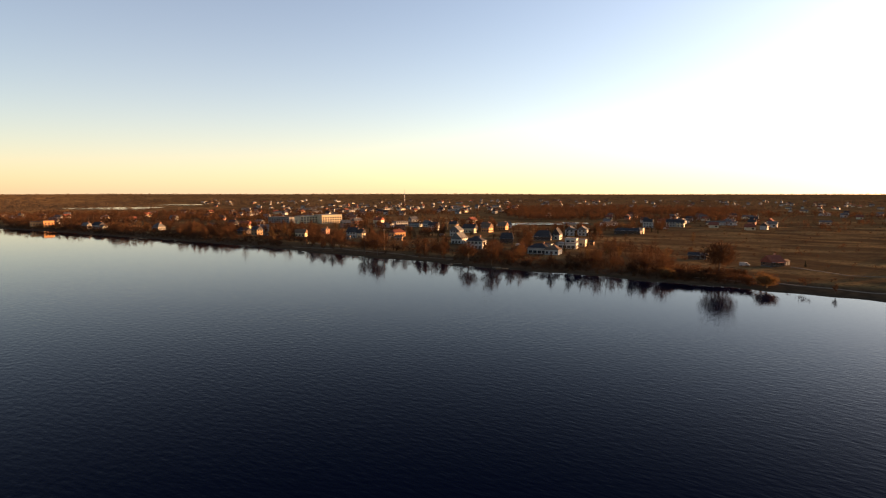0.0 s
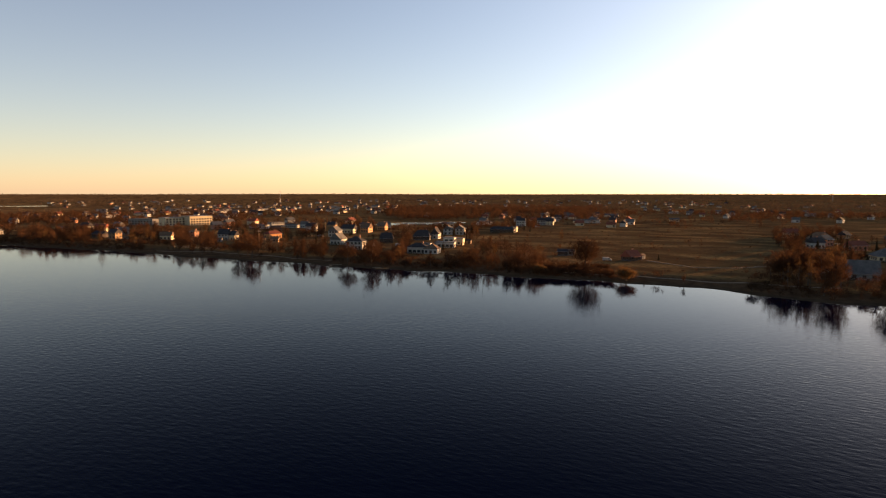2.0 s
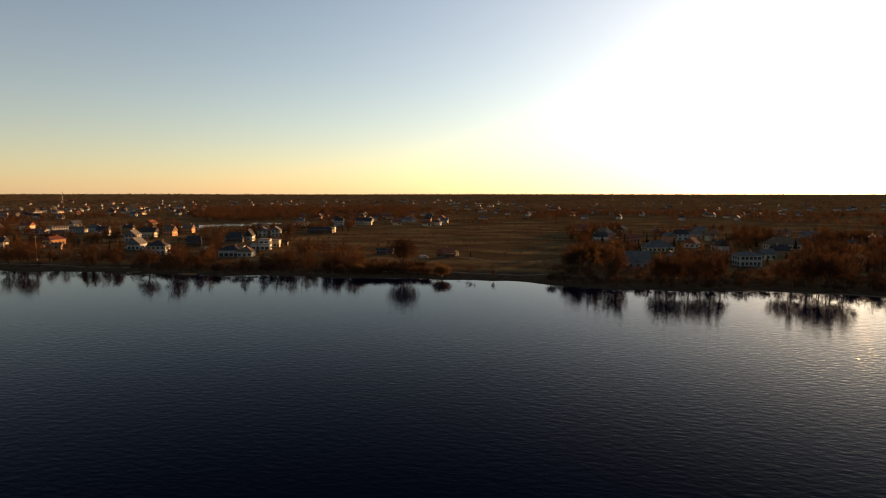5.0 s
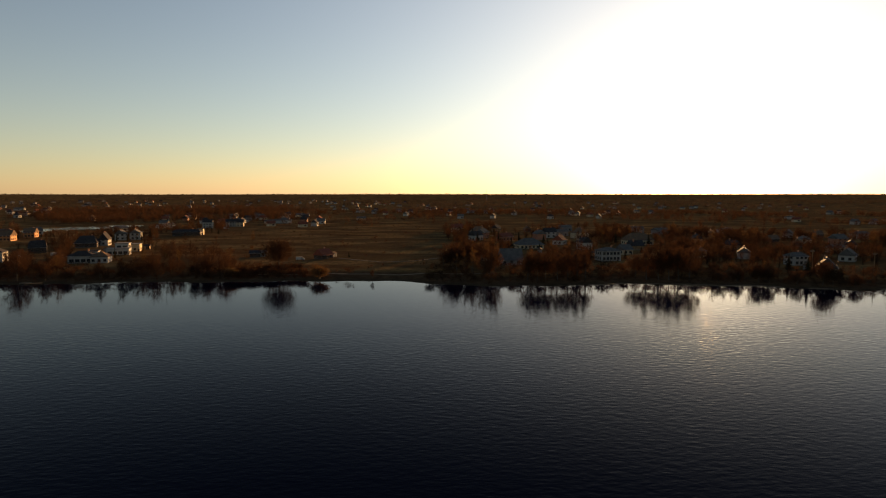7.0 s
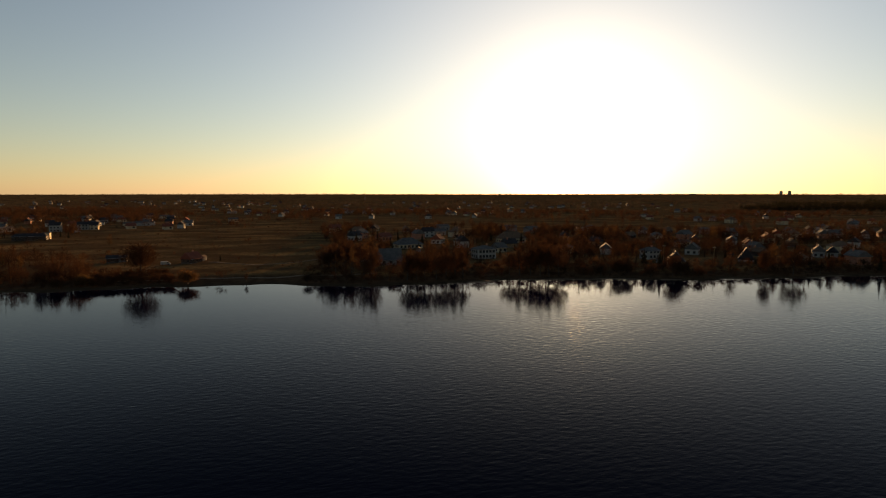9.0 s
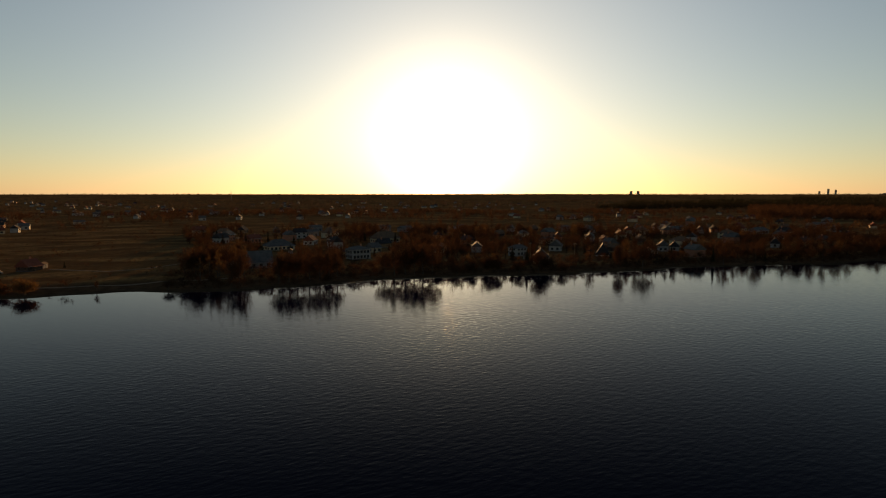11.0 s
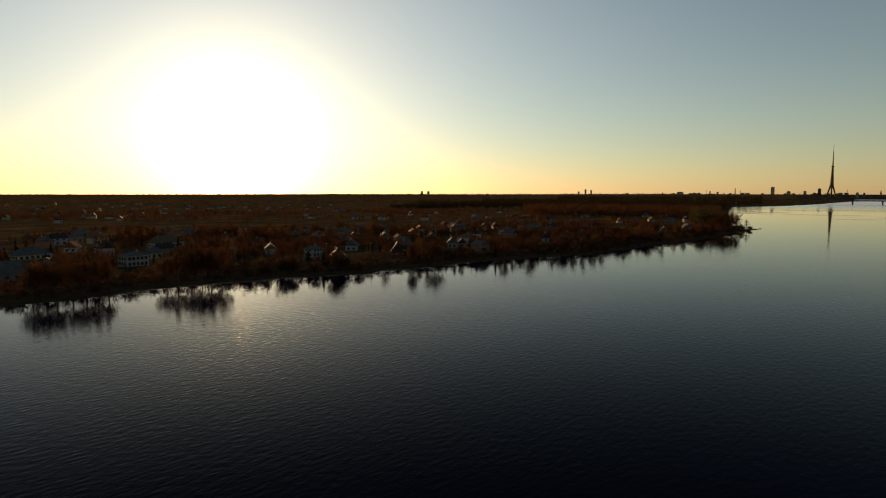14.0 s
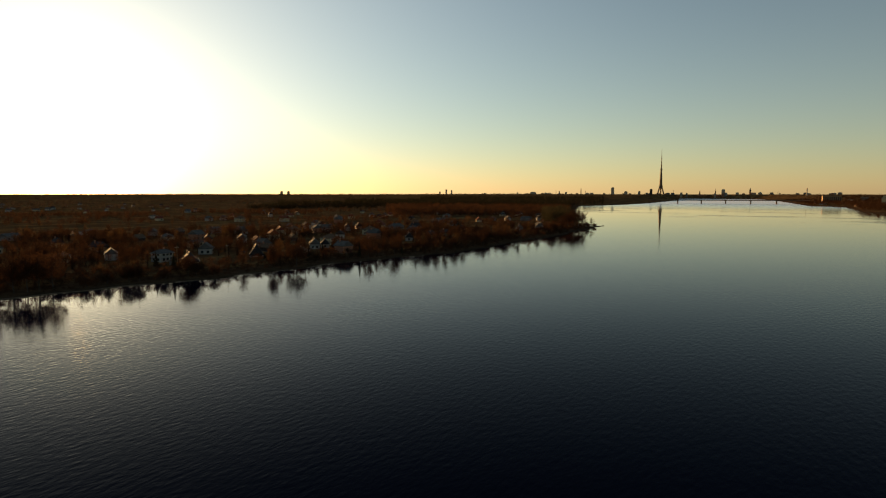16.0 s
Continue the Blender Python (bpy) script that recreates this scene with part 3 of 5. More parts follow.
house(12.8, 470, 10, 8, 3.4, 3.8, 60, M_WHITE, M_TILE, 0, 1, "white cottage with a red tiled roof")
house(39.99, 395, 9, 8, 1.2, 6.8, 52, M_WHITE, M_SLATE, 0, 1, "steep A-frame cottage with a white gable", chimney=False, clear=90)
house(34.4, 346, 10, 8.4, 3.8, 4.8, 57, M_CREAM, M_SLATE, 0, 2, "tall gabled house with its gable to the river", clear=60)
house(32.24, 386, 9, 8, 5.0, 2.0, 10, M_WHITE, M_GREYROOF, 0.5, 2, "pale two-storey house with a low roof")
house(35.75, 421, 10, 8, 3.6, 3.8, 48, M_WHITE, M_GREYROOF, 0, 1, "white gabled cottage with a grey roof")
house(45.19, 447, 9, 7, 3.8, 3.8, 47, M_WHITE, M_GREYROOF, 0, 2, "white gabled cottage with a grey roof", wing=(7, 0, 5, 5, 2.6, 1.2, M_GREYROOF, 0))
house(43.92, 394, 7, 6, 2.8, 2.6, 20, M_WOOD, M_BROWNROOF, 0, 1, "timber cottage close to the shore")
house(46.14, 451, 7, 6, 3.2, 3.6, 44, M_WHITE, M_SLATE, 0, 1, "white gabled cottage with a dark roof")
house(53.97, 503, 8, 6, 3.0, 4.0, 37, M_WHITE, M_SLATE, 0, 1, "white gabled cottage with a dark roof")
house(52.7, 660, 20, 9, 3.4, 3.0, 6, M_CONCRETE, M_GREYROOF, 0.5, 1, "long grey house in the allotments")
house(64.39, 638, 8, 7, 3.2, 4.4, 27, M_CONCRETE, M_GREYROOF, 0, 1, "grey gabled cottage on the headland")
house(66.18, 675, 8, 7, 3.2, 4.2, 25, M_CONCRETE, M_GREYROOF, 0, 1, "grey gabled cottage on the headland")

# ---- settlements further back: kinds of house, each built once and copied ----
rng = random.Random(7)
KINDS = []
for wall, roof, hip, w, d, h, rise, txt in (
        (M_WHITE, M_SLATE, 0, 10, 8, 5.0, 3.6, "white gabled house with a dark roof in the settlement"),
        (M_WHITE, M_GREYROOF, 0, 11, 8, 3.2, 3.8, "white cottage with a grey gable roof in the settlement"),
        (M_CREAM, M_TILE, 0, 11, 9, 4.6, 3.6, "cream house with a red tiled roof in the settlement"),
        (M_CREAM, M_BROWNROOF, 1.0, 12, 10, 4.8, 3.2, "cream house with a brown hipped roof in the settlement"),
        (M_WOOD, M_SLATE, 0, 9, 7, 3.0, 3.4, "timber cottage with a dark roof in the settlement"),
        (M_BRICK, M_GREYROOF, 0, 10, 8, 4.8, 3.2, "brick house with a grey roof in the settlement"),
        (M_CONCRETE, M_GREYROOF, 0, 14, 8, 4.0, 2.0, "grey house with a shallow roof in the settlement"),
        (M_DARKWOOD, M_BROWNROOF, 0, 8, 6, 2.8, 2.8, "dark timber cottage in the settlement")):
    KINDS.append(house(170 + len(KINDS) * 2.0, 900 + 35 * len(KINDS), w, d, h, rise, rng.uniform(0, 90), wall, roof, hip, 2 if h > 4.4 else 1, txt, step=3.4, glazed="fr", clear=0, group="settlement houses"))
TAKEN = [(polar(c[0], c[2]), 13.0) for c in KEEP_CLEAR]
TAKEN += [(polar(-29.2, 770), 45.0), (polar(-32.0, 745), 32.0), (polar(-26.0, 800), 34.0), (polar(-30.6, 790), 45.0)]     # the ponds


def settle(count, b0, b1, r0, r1, weights=(4, 4, 3, 3, 2, 2, 2, 2), gap=24.0):
    made = tries = 0
    while made < count and tries < count * 30:
        tries += 1
        b, r = rng.uniform(b0, b1), math.sqrt(rng.uniform(r0 * r0, r1 * r1))
        x, y = polar(b, r)
        if from_water(x, y)[0] < 25 or any((x - p[0]) ** 2 + (y - p[1]) ** 2 < (gap * 0.5 + s) ** 2 for p, s in TAKEN):
            continue
        k = rng.choices(range(8), weights)[0]
        copy_thing(KINDS[k], pose(x, y, gz(x, y) - 0.15, 0, 0, rng.choice((8, 98, 20, 75, 188, 60)) + rng.uniform(-8, 8)))
        TAKEN.append(((x, y), 12.0))
        KEEP_CLEAR.append((b, math.degrees(6 / r), r, 25.0))
        made += 1


FAR_KINDS = []


def far_house(wall, roof, w, d, h, rise, label):
    """A house of the distant settlements: walls with gables, roof, chimney, a few windows."""
    x, y = polar(150 + 3 * len(FAR_KINDS), 900)
    ob = empty("house", x, y, gz(x, y))
    bm = box(-w / 2, -d / 2, -0.4, w / 2, d / 2, h)
    for s in (-1, 1):
        bm.faces.new([bm.verts.new((s * (w / 2 - 0.01), yy, zz)) for yy, zz in ((-d / 2, h), (d / 2, h), (0, h + rise * 0.96))])
    part("wall", bm, wall, ob)
    part("roof", roof_mesh(w, d, h + 0.004, rise, 0.0, 0.45), roof, ob)
    part("chimney", box(w * 0.2, -0.3, h + 0.5, w * 0.2 + 0.7, 0.3, h + rise + 0.9), M_BRICK, ob)
    piece("window", BIG_PANE, ob, pose(w * 0.2, -d / 2, 1.0))
    piece("window", BIG_PANE, ob, pose(w / 2, 0, 1.0, 0, 0, 90))
    return tagged(ob, label, "house", "distant houses")


for wall, roof, w, d, h, rise, txt in (
        (M_WHITE, M_GREYROOF, 9.5, 7, 3.6, 3.2, "distant white house with a grey roof"),
        (M_WHITE, M_SLATE, 8, 7, 4.2, 3.0, "distant white house with a dark roof"),
        (M_CREAM, M_TILE, 9, 7, 3.2, 3.2, "distant cream house with a red roof"),
        (M_CREAM, M_GREYROOF, 13, 7, 3.2, 2.0, "distant long cream house with a grey roof"),
        (M_BRICK, M_SLATE, 8.5, 7, 3.4, 3.2, "distant brick house with a dark roof"),
        (M_WHITE, M_GREYROOF, 20, 9, 3.6, 1.4, "distant long white shed with a shallow roof")):
    FAR_KINDS.append(far_house(wall, roof, w, d, h, rise, txt))


REMOTE = []


def settle_far(count, b0, b1, r0, r1, gap=26.0, to_river=False):
    made = tries = 0
    while made < count and tries < count * 20:
        tries += 1
        b, r = rng.uniform(b0, b1), math.sqrt(rng.uniform(r0 * r0, r1 * r1))
        x, y = polar(b, r)
        if any((x - p[0]) ** 2 + (y - p[1]) ** 2 < max(gap, s) ** 2 for p, s in TAKEN) or from_water(x, y)[0] < 30:
            continue
        kind = FAR_KINDS[rng.choices(range(6), (4, 3, 3, 2, 2, 1))[0]]
        place = pose(x, y, gz(x, y) - 0.1, 0, 0, (90 - b + rng.uniform(-25, 25)) if to_river else rng.choice((5, 95, 35, 65)) + rng.uniform(-9, 9))
        if r0 >= 1150:
            REMOTE.append((kind, place))
        else:
            copy_thing(kind, place)
        TAKEN.append(((x, y), 11.0))
        KEEP_CLEAR.append((b, math.degrees(5 / r), r, 0.035 * r))
        made += 1


settle(14, -58, -34, 620, 860)
# favours dark-walled kinds, their colour standing in for fronts in shade
SHADED = (2, 2, 1, 1, 5, 3, 3, 6)
settle(14, 3, 22, 420, 640, SHADED)
settle(14, 22, 48, 400, 640, SHADED)
settle(18, 36, 60, 430, 900, SHADED, gap=18)
settle(12, 50, 68, 520, 1000, SHADED, gap=18)
settle_far(18, -74, -56, 760, 1300)
settle_far(22, -58, -40, 860, 1300)
settle_far(95, -56, -31, 1150, 1750)
settle_far(130, -60, -4, 1700, 2600)
settle_far(34, -23, -9, 690, 1060, 20.0)
settle_far(30, -6, 18, 880, 1350)
settle_far(70, -10, 34, 1400, 2200)
settle_far(18, 14, 44, 900, 1400)
settle_far(26, 44, 67, 640, 1250, 20.0, True)
settle_far(18, 24, 52, 400, 700, 18.0, True)
settle_far(12, -60, -22, 640, 1000, 20.0)
settle_far(14, 86, 96, 1900, 2900)
for b, hw, r, depth in ((-29.7, 3.2, 790, 130), (-26.0, 1.6, 815, 130), (-66.0, 4.0, 1640, 330), (-61.2, 2.0, 2050, 330)):
    KEEP_CLEAR.append((b, hw, r, depth))


def remote_houses():
    """The villages on the skyline, too far off to pick apart, as one mesh."""
    mats = [M_WHITE, M_CREAM, M_BRICK, M_GREYROOF, M_SLATE, M_TILE, M_GLASS]
    V, F, K = [], [], []
    for kind, place in REMOTE:
        for ob in kind.children:
            m = place @ ob.matrix_basis
            k = len(V)
            V += [tuple(m @ v.co) for v in ob.data.vertices]
            for p in ob.data.polygons:
                F.append([k + i for i in p.vertices])
                K.append(mats.index(ob.data.materials[0]))
    me = mesh_of("distant_houses", V, F, mats[0])
    for m in mats[1:]:
        me.materials.append(m)
    me.polygons.foreach_set("material_index", K)
    return tagged(new("distant_houses", me), "scattered pale houses of distant villages", "houses", kind="stuff")


remote_houses()


# ---- trees ----
def rods(bits, sides=4):
    """Tapered rods as vertices and faces: (from, to, radius, radius)."""
    V, F = [], []
    for p, q, r0, r1 in bits:
        p, q = np.array(p, float), np.array(q, float)
        a = q - p
        a /= np.linalg.norm(a) + 1e-9
        u = np.cross(a, (0.31, 0.95, 0.1)); u /= np.linalg.norm(u) + 1e-9
        v = np.cross(a, u)
        k = len(V)
        for c, r in ((p, r0), (q, r1)):
            for s in range(sides):
                t = 2 * math.pi * s / sides
                V.append(c + r * (math.cos(t) * u + math.sin(t) * v))
        for s in range(sides):
            e = (s + 1) % sides
            F.append((k + s, k + e, k + sides + e, k + sides + s))
    return V, F


def bare_tree(seed, height, spread, twigs, low=0.22, twig_len=1.7, twig_w=0.15, stems=1, round_part=0.0):
    """A leafless tree: (trunk and limbs), (crown of thin twigs)."""
    g = np.random.RandomState(seed)
    bits, tips = [], []
    for s in range(stems):
        lean = g.uniform(-1, 1, 2) * spread * (0.08 if stems == 1 else 0.3)
        base = np.array([g.uniform(-0.4, 0.4) * (stems > 1), g.uniform(-0.4, 0.4) * (stems > 1), -0.3])
        pts = [base]
        for f in (0.3, 0.6, 0.9):
            pts.append(np.array([lean[0] * f + g.uniform(-.2, .2), lean[1] * f + g.uniform(-.2, .2), height * f]))
        R = height * 0.022
        for i in range(3):
            bits.append((pts[i], pts[i + 1], R * (1 - 0.3 * i), R * (0.7 - 0.3 * i) + 0.02))
        for i in range(8 if stems == 1 else 4):
            f = g.uniform(low + 0.05, 0.75)
            seg = min(int(f / 0.3), 2)
            o = pts[seg] + (pts[seg + 1] - pts[seg]) * ((f - 0.3 * seg) / 0.3)
            a = g.uniform(0, 2 * math.pi)
            L = spread * g.uniform(0.45, 0.85) * (1.15 - 0.5 * abs(f - 0.45))
            tip = o + np.array([math.cos(a) * L, math.sin(a) * L, L * g.uniform(0.5, 1.1)])
            tip[2] = min(tip[2], height * 0.95)
            bits.append((o, tip, R * 0.38, 0.03))
            tips.append((o, tip))
        tips.append((pts[1], pts[3]))
        tips.append((pts[2], pts[3]))
    V = np.zeros((twigs * 3, 3))
    for i in range(twigs):
        o, tip = tips[g.randint(len(tips))]
        c = o + (tip - o) * g.uniform(0.3, 1.05) + g.normal(0, 0.09 * spread, 3)
        if g.uniform() < round_part:
            v = g.normal(0, 1, 3); v /= np.linalg.norm(v)
            v *= g.uniform(0, 1) ** 0.4 * (0.85 + 0.15 * math.sin(5 * math.atan2(v[1], v[0]) + seed))
            c = np.array([v[0] * spread * 0.9, v[1] * spread * 0.9, height * (0.5 + low * 0.4) + v[2] * height * (0.42 - low * 0.4)])
        c[2] = min(max(c[2], height * low), height * 0.97)
        out = np.array([c[0], c[1], 0]) / (spread + 1e-6)
        dirn = out * 0.9 + g.normal(0, 0.45, 3) + (0, 0, 0.75)
        dirn /= np.linalg.norm(dirn)
        side = np.cross(dirn, g.normal(0, 1, 3)); side /= np.linalg.norm(side) + 1e-9
        L, W = twig_len * g.uniform(0.6, 1.3), twig_w * g.uniform(0.7, 1.3)
        V[3 * i], V[3 * i + 1], V[3 * i + 2] = c - side * W / 2, c + side * W / 2, c + dirn * L
    return rods(bits), (V, np.arange(twigs * 3).reshape(-1, 3))


def conifer(seed, height, spread, tufts):
    g = np.random.RandomState(seed)
    V = np.zeros((tufts * 3, 3))
    for i in range(tufts):
        f = g.uniform(0.08, 1) ** 0.8
        a, rad = g.uniform(0, 2 * math.pi), spread * (1.02 - f) * g.uniform(0.55, 1.1)
        o = np.array([0, 0, height * f + 0.3])
        tip = np.array([math.cos(a) * rad, math.sin(a) * rad, height * f - rad * 0.25])
        s = np.array([-math.sin(a), math.cos(a), g.uniform(-.3, .3)]) * (0.2 + 0.28 * rad)
        m = o + (tip - o) * 0.7
        V[3 * i], V[3 * i + 1], V[3 * i + 2] = o, m + s, tip - s * 0.3
    return rods([((0, 0, -0.3), (0, 0, height * 0.95), height * 0.018, 0.03)]), (V, np.arange(tufts * 3).reshape(-1, 3))


def tree_thing(name, shape, x, y, turn, label, category, group, bark, crown_mat):
    (tv, tf), (cv, cf) = shape
    ob = empty(name, x, y, gz(x, y) - 0.05, turn)
    piece("trunk", mesh_of("trunk", tv, tf, bark), ob)
    piece("crown", mesh_of("crown", cv, cf, crown_mat), ob)
    return tagged(ob, label, category, group)


PARK = [(200 + i * 4, 420 + 12 * i) for i in range(16)]     # first of each kind stands on the bank behind
PROTOS = {}


def proto(key, shape, label, category, group, crown_mat, name="tree"):
    x, y = polar(*PARK[len(PROTOS)])
    PROTOS[key] = tree_thing(name, shape, x, y, 0, label, category, group, M_BARK, crown_mat)


proto("willow_a", bare_tree(1, 12.0, 5.0, 1400, 0.1, 1.5, 0.13, round_part=0.6), "leafless spreading willow on the river bank", "tree", "bank trees", M_TWIG)
proto("willow_b", bare_tree(2, 12.0, 6.0, 1700, 0.1, 1.5, 0.13, round_part=0.75), "leafless round willow on the river bank", "tree", "bank trees", M_TWIG)
proto("alder_a", bare_tree(3, 13.0, 3.5, 1000, 0.12, 1.4, 0.13, round_part=0.5), "tall slim leafless alder by the water", "tree", "bank trees", M_TWIG)
proto("alder_b", bare_tree(4, 13.0, 4.2, 1150, 0.12, 1.4, 0.13, round_part=0.5), "leafless alder with an uneven crown by the water", "tree", "bank trees", M_TWIG)
proto("birch", bare_tree(5, 14.0, 3.0, 560, 0.28, 1.3, 0.10), "slim leafless golden birch", "tree", "bank trees", M_TWIG_GOLD)
proto("bush_a", bare_tree(6, 5.0, 3.6, 900, 0.04, 1.0, 0.11, 5, 0.7), "dense leafless reddish bush by the water", "bush", "bank bushes", M_TWIG, "bush")
proto("bush_b", bare_tree(7, 4.0, 3.6, 1800, 0.04, 0.9, 0.11, 5, 0.85), "round golden willow bush by the water", "bush", "bank bushes", M_TWIG_GOLD, "bush")
proto("round_willow", bare_tree(9, 12.0, 6.4, 3200, 0.06, 1.3, 0.12, 1, 0.95), "dense round leafless willow in the meadow edge", "tree", "bank trees", M_TWIG)
proto("spruce", conifer(8, 13.0, 2.8, 520), "dark green pointed spruce", "tree", "spruces", M_NEEDLE)


def plant(key, bearing, back, height, width=1.0):
    """One bank tree: on this bearing, so many metres behind the water's edge."""
    rr = np.arange(200.0, 900.0)
    r = rr[np.argmax(from_water(rr * math.sin(radians(bearing)), rr * math.cos(radians(bearing))) >= back)]
    x, y = polar(bearing, r)
    base = {"willow_a": 12, "willow_b": 12, "alder_a": 13, "alder_b": 13, "birch": 14, "bush_a": 5, "bush_b": 4, "spruce": 13, "round_willow": 12}[key]
    s = height / base * (1.14 if 4 < bearing < 46 and height > 8 else 1.0)
    ob = copy_thing(PROTOS[key], pose(x, y, gz(x, y) - 0.05, 0, 0, rng.uniform(0, 360)))
    ob.scale = (s * width, s * width, s)
    return ob


for row in (("alder_a", -50.2, 8, 9), ("alder_b", -49.2, 9, 8), ("alder_a", -48.4, 8, 9), ("willow_a", -45.4, 9, 13), ("willow_b", -44.2, 8, 14.5),
            ("alder_b", -44.6, 14, 12), ("alder_a", -40.2, 8, 9), ("alder_b", -39.6, 10, 9), ("willow_a", -38.0, 9, 9), ("willow_b", -35.6, 7, 13, 1.1),
            ("willow_a", -33.4, 7, 14, 1.1), ("alder_a", -31.6, 8, 9), ("bush_a", -30.2, 6, 5), ("alder_b", -27.8, 10, 9), ("alder_a", -26.2, 10, 10),
            ("bush_a", -25.6, 9, 5), ("willow_b", -20.6, 9, 7), ("bush_a", -19.4, 8, 5), ("bush_b", -17.5, 9, 5)):
    plant(*row)
for row in (("round_willow", -13.4, 24, 18.0, 1.08), ("spruce", -6.97, 80, 4, 1.2), ("bush_b", -9.7, 6, 6.2, 1.1), ("alder_a", -4.8, 6, 4.5), ("bush_a", 0.6, 6, 4), ("birch", 3.2, 20, 11),
            ("birch", 4.0, 24, 12), ("birch", 4.8, 20, 10), ("alder_b", 5.8, 12, 11), ("alder_a", 6.5, 16, 12), ("willow_a", 9.9, 9, 12), ("willow_b", 10.8, 10, 13),
            ("alder_b", 11.6, 9, 12.5, 1.2), ("willow_b", 12.7, 9, 12), ("willow_a", 13.6, 10, 13), ("alder_b", 14.5, 9, 13, 1.2), ("alder_a", 15.2, 9, 12, 1.2), ("willow_b", 19.6, 10, 11),
            ("alder_b", 20.6, 9, 13, 1.2), ("willow_a", 21.6, 10, 14), ("willow_b", 22.5, 9, 14.5), ("alder_b", 23.3, 9, 14.5, 1.2), ("willow_a", 24.2, 9, 14)):
    plant(*row)
for row in (("bush_a", 26.5, 8, 5), ("bush_a", 28.0, 9, 5), ("round_willow", 29.6, 8, 8.2, 0.8), ("round_willow", 30.4, 9, 8.0, 0.8), ("bush_a", 32.4, 8, 6), ("round_willow", 34.2, 8, 10.5, 0.9),
            ("willow_b", 34.9, 9, 8), ("bush_a", 36.4, 8, 5.5), ("round_willow", 41.4, 7, 12.5, 0.5), ("willow_b", 43.5, 7, 12.5, 1.1),
            ("alder_a", 45.4, 7, 7.5), ("alder_b", 46.1, 8, 8), ("birch", 47.9, 6, 7.5, 0.4), ("spruce", 49.3, 8, 11, 0.8), ("alder_b", 50.15, 7, 12, 1.1), ("alder_a", 50.9, 8, 8)):
    plant(*row)
for row in (("alder_b", 52.6, 8, 12.5, 1.1), ("spruce", 53.3, 8, 7), ("alder_a", 54.6, 8, 9), ("willow_a", 55.6, 9, 9), ("alder_b", 56.6, 9, 10), ("alder_a", 57.4, 9, 11),
            ("willow_a", 58.2, 9, 10), ("alder_b", 59.0, 9, 10), ("alder_a", 61.0, 9, 9), ("willow_b", 63.0, 9, 9), ("alder_a", 64.2, 9, 12), ("willow_a", 66.0, 10, 9),
            ("willow_b", 67.4, 12, 13), ("alder_b", 68.2, 14, 17), ("willow_b", 68.8, 16, 19), ("alder_a", 69.2, 18, 21, 1.2), ("willow_a", 69.5, 12, 20), ("alder_b", 69.8, 14, 22, 1.2), ("alder_a", 70.2, 10, 18, 1.3), ("bush_a", 70.5, 6, 7), ("birch", 70.95, 5, 12.5, 1.4), ("bush_b", 71.2, 4, 4)):
    plant(*row)

grove = random.Random(12)
for i in range(20):
    plant(grove.choice(("birch", "birch", "alder_a", "alder_b", "willow_a")), grove.uniform(1.9, 7.2), grove.uniform(16, 75), grove.uniform(9.5, 15))

# ---- evergreens and hedges in the gardens ----
for c in list(KEEP_CLEAR):
    if not (c[3] >= 60 and c[2] < 660 and c[0] < 60 and not -17 < c[0] < -8):
        continue
    hx, hy = polar(c[0], c[2])
    for k in range(rng.choice((1, 2, 2, 3))):
        a, d = rng.uniform(0, 360), rng.uniform(10, 17)
        x, y = hx + d * math.cos(radians(a)), hy + d * math.sin(radians(a))
        if from_water(x, y)[0] < 20 or any((x - p[0]) ** 2 + (y - p[1]) ** 2 < 70 for p, s in TAKEN):
            continue
        ob = copy_thing(PROTOS["spruce"], pose(x, y, gz(x, y) - 0.05, 0, 0, rng.uniform(0, 360)))
        f = rng.uniform(0.3, 0.75)
        w = f * rng.uniform(0.8, 1.5)
        ob.scale = (w, w, f)

# ---- woods and scrub, too many to count ----
KC = np.array(KEEP_CLEAR)
TK = np.array([(p[0], p[1], s) for p, s in TAKEN])


def open_ground(b, r):
    """How open the land is, 0 wooded to 1 bare: the meadow, the fields behind it."""
    o = smooth(-17, -14, b) * (1 - smooth(1, 4, b)) * smooth(300, 330, r) * (1 - smooth(650, 820, r))
    o = np.maximum(o, 0.97 * smooth(-10.5, -9, b) * (1 - smooth(0, 2.5, b)) * (1 - smooth(330, 340, r)))
    o = np.maximum(o, 0.7 * smooth(-23, -20, b) * (1 - smooth(-12, -10, b)) * smooth(330, 350, r) * (1 - smooth(470, 500, r)))
    o = np.maximum(o, 0.9 * smooth(-24, -21, b) * (1 - smooth(-14, -12, b)) * smooth(480, 520, r) * (1 - smooth(600, 680, r)))
    o = np.maximum(o, 0.95 * smooth(-8, -4, b) * (1 - smooth(42, 48, b)) * smooth(640, 680, r) * (1 - smooth(820, 880, r)))
    o = np.maximum(o, 0.85 * smooth(-34, -30, b) * (1 - smooth(-22, -18, b)) * smooth(640, 680, r) * (1 - smooth(730, 760, r)))
    return o


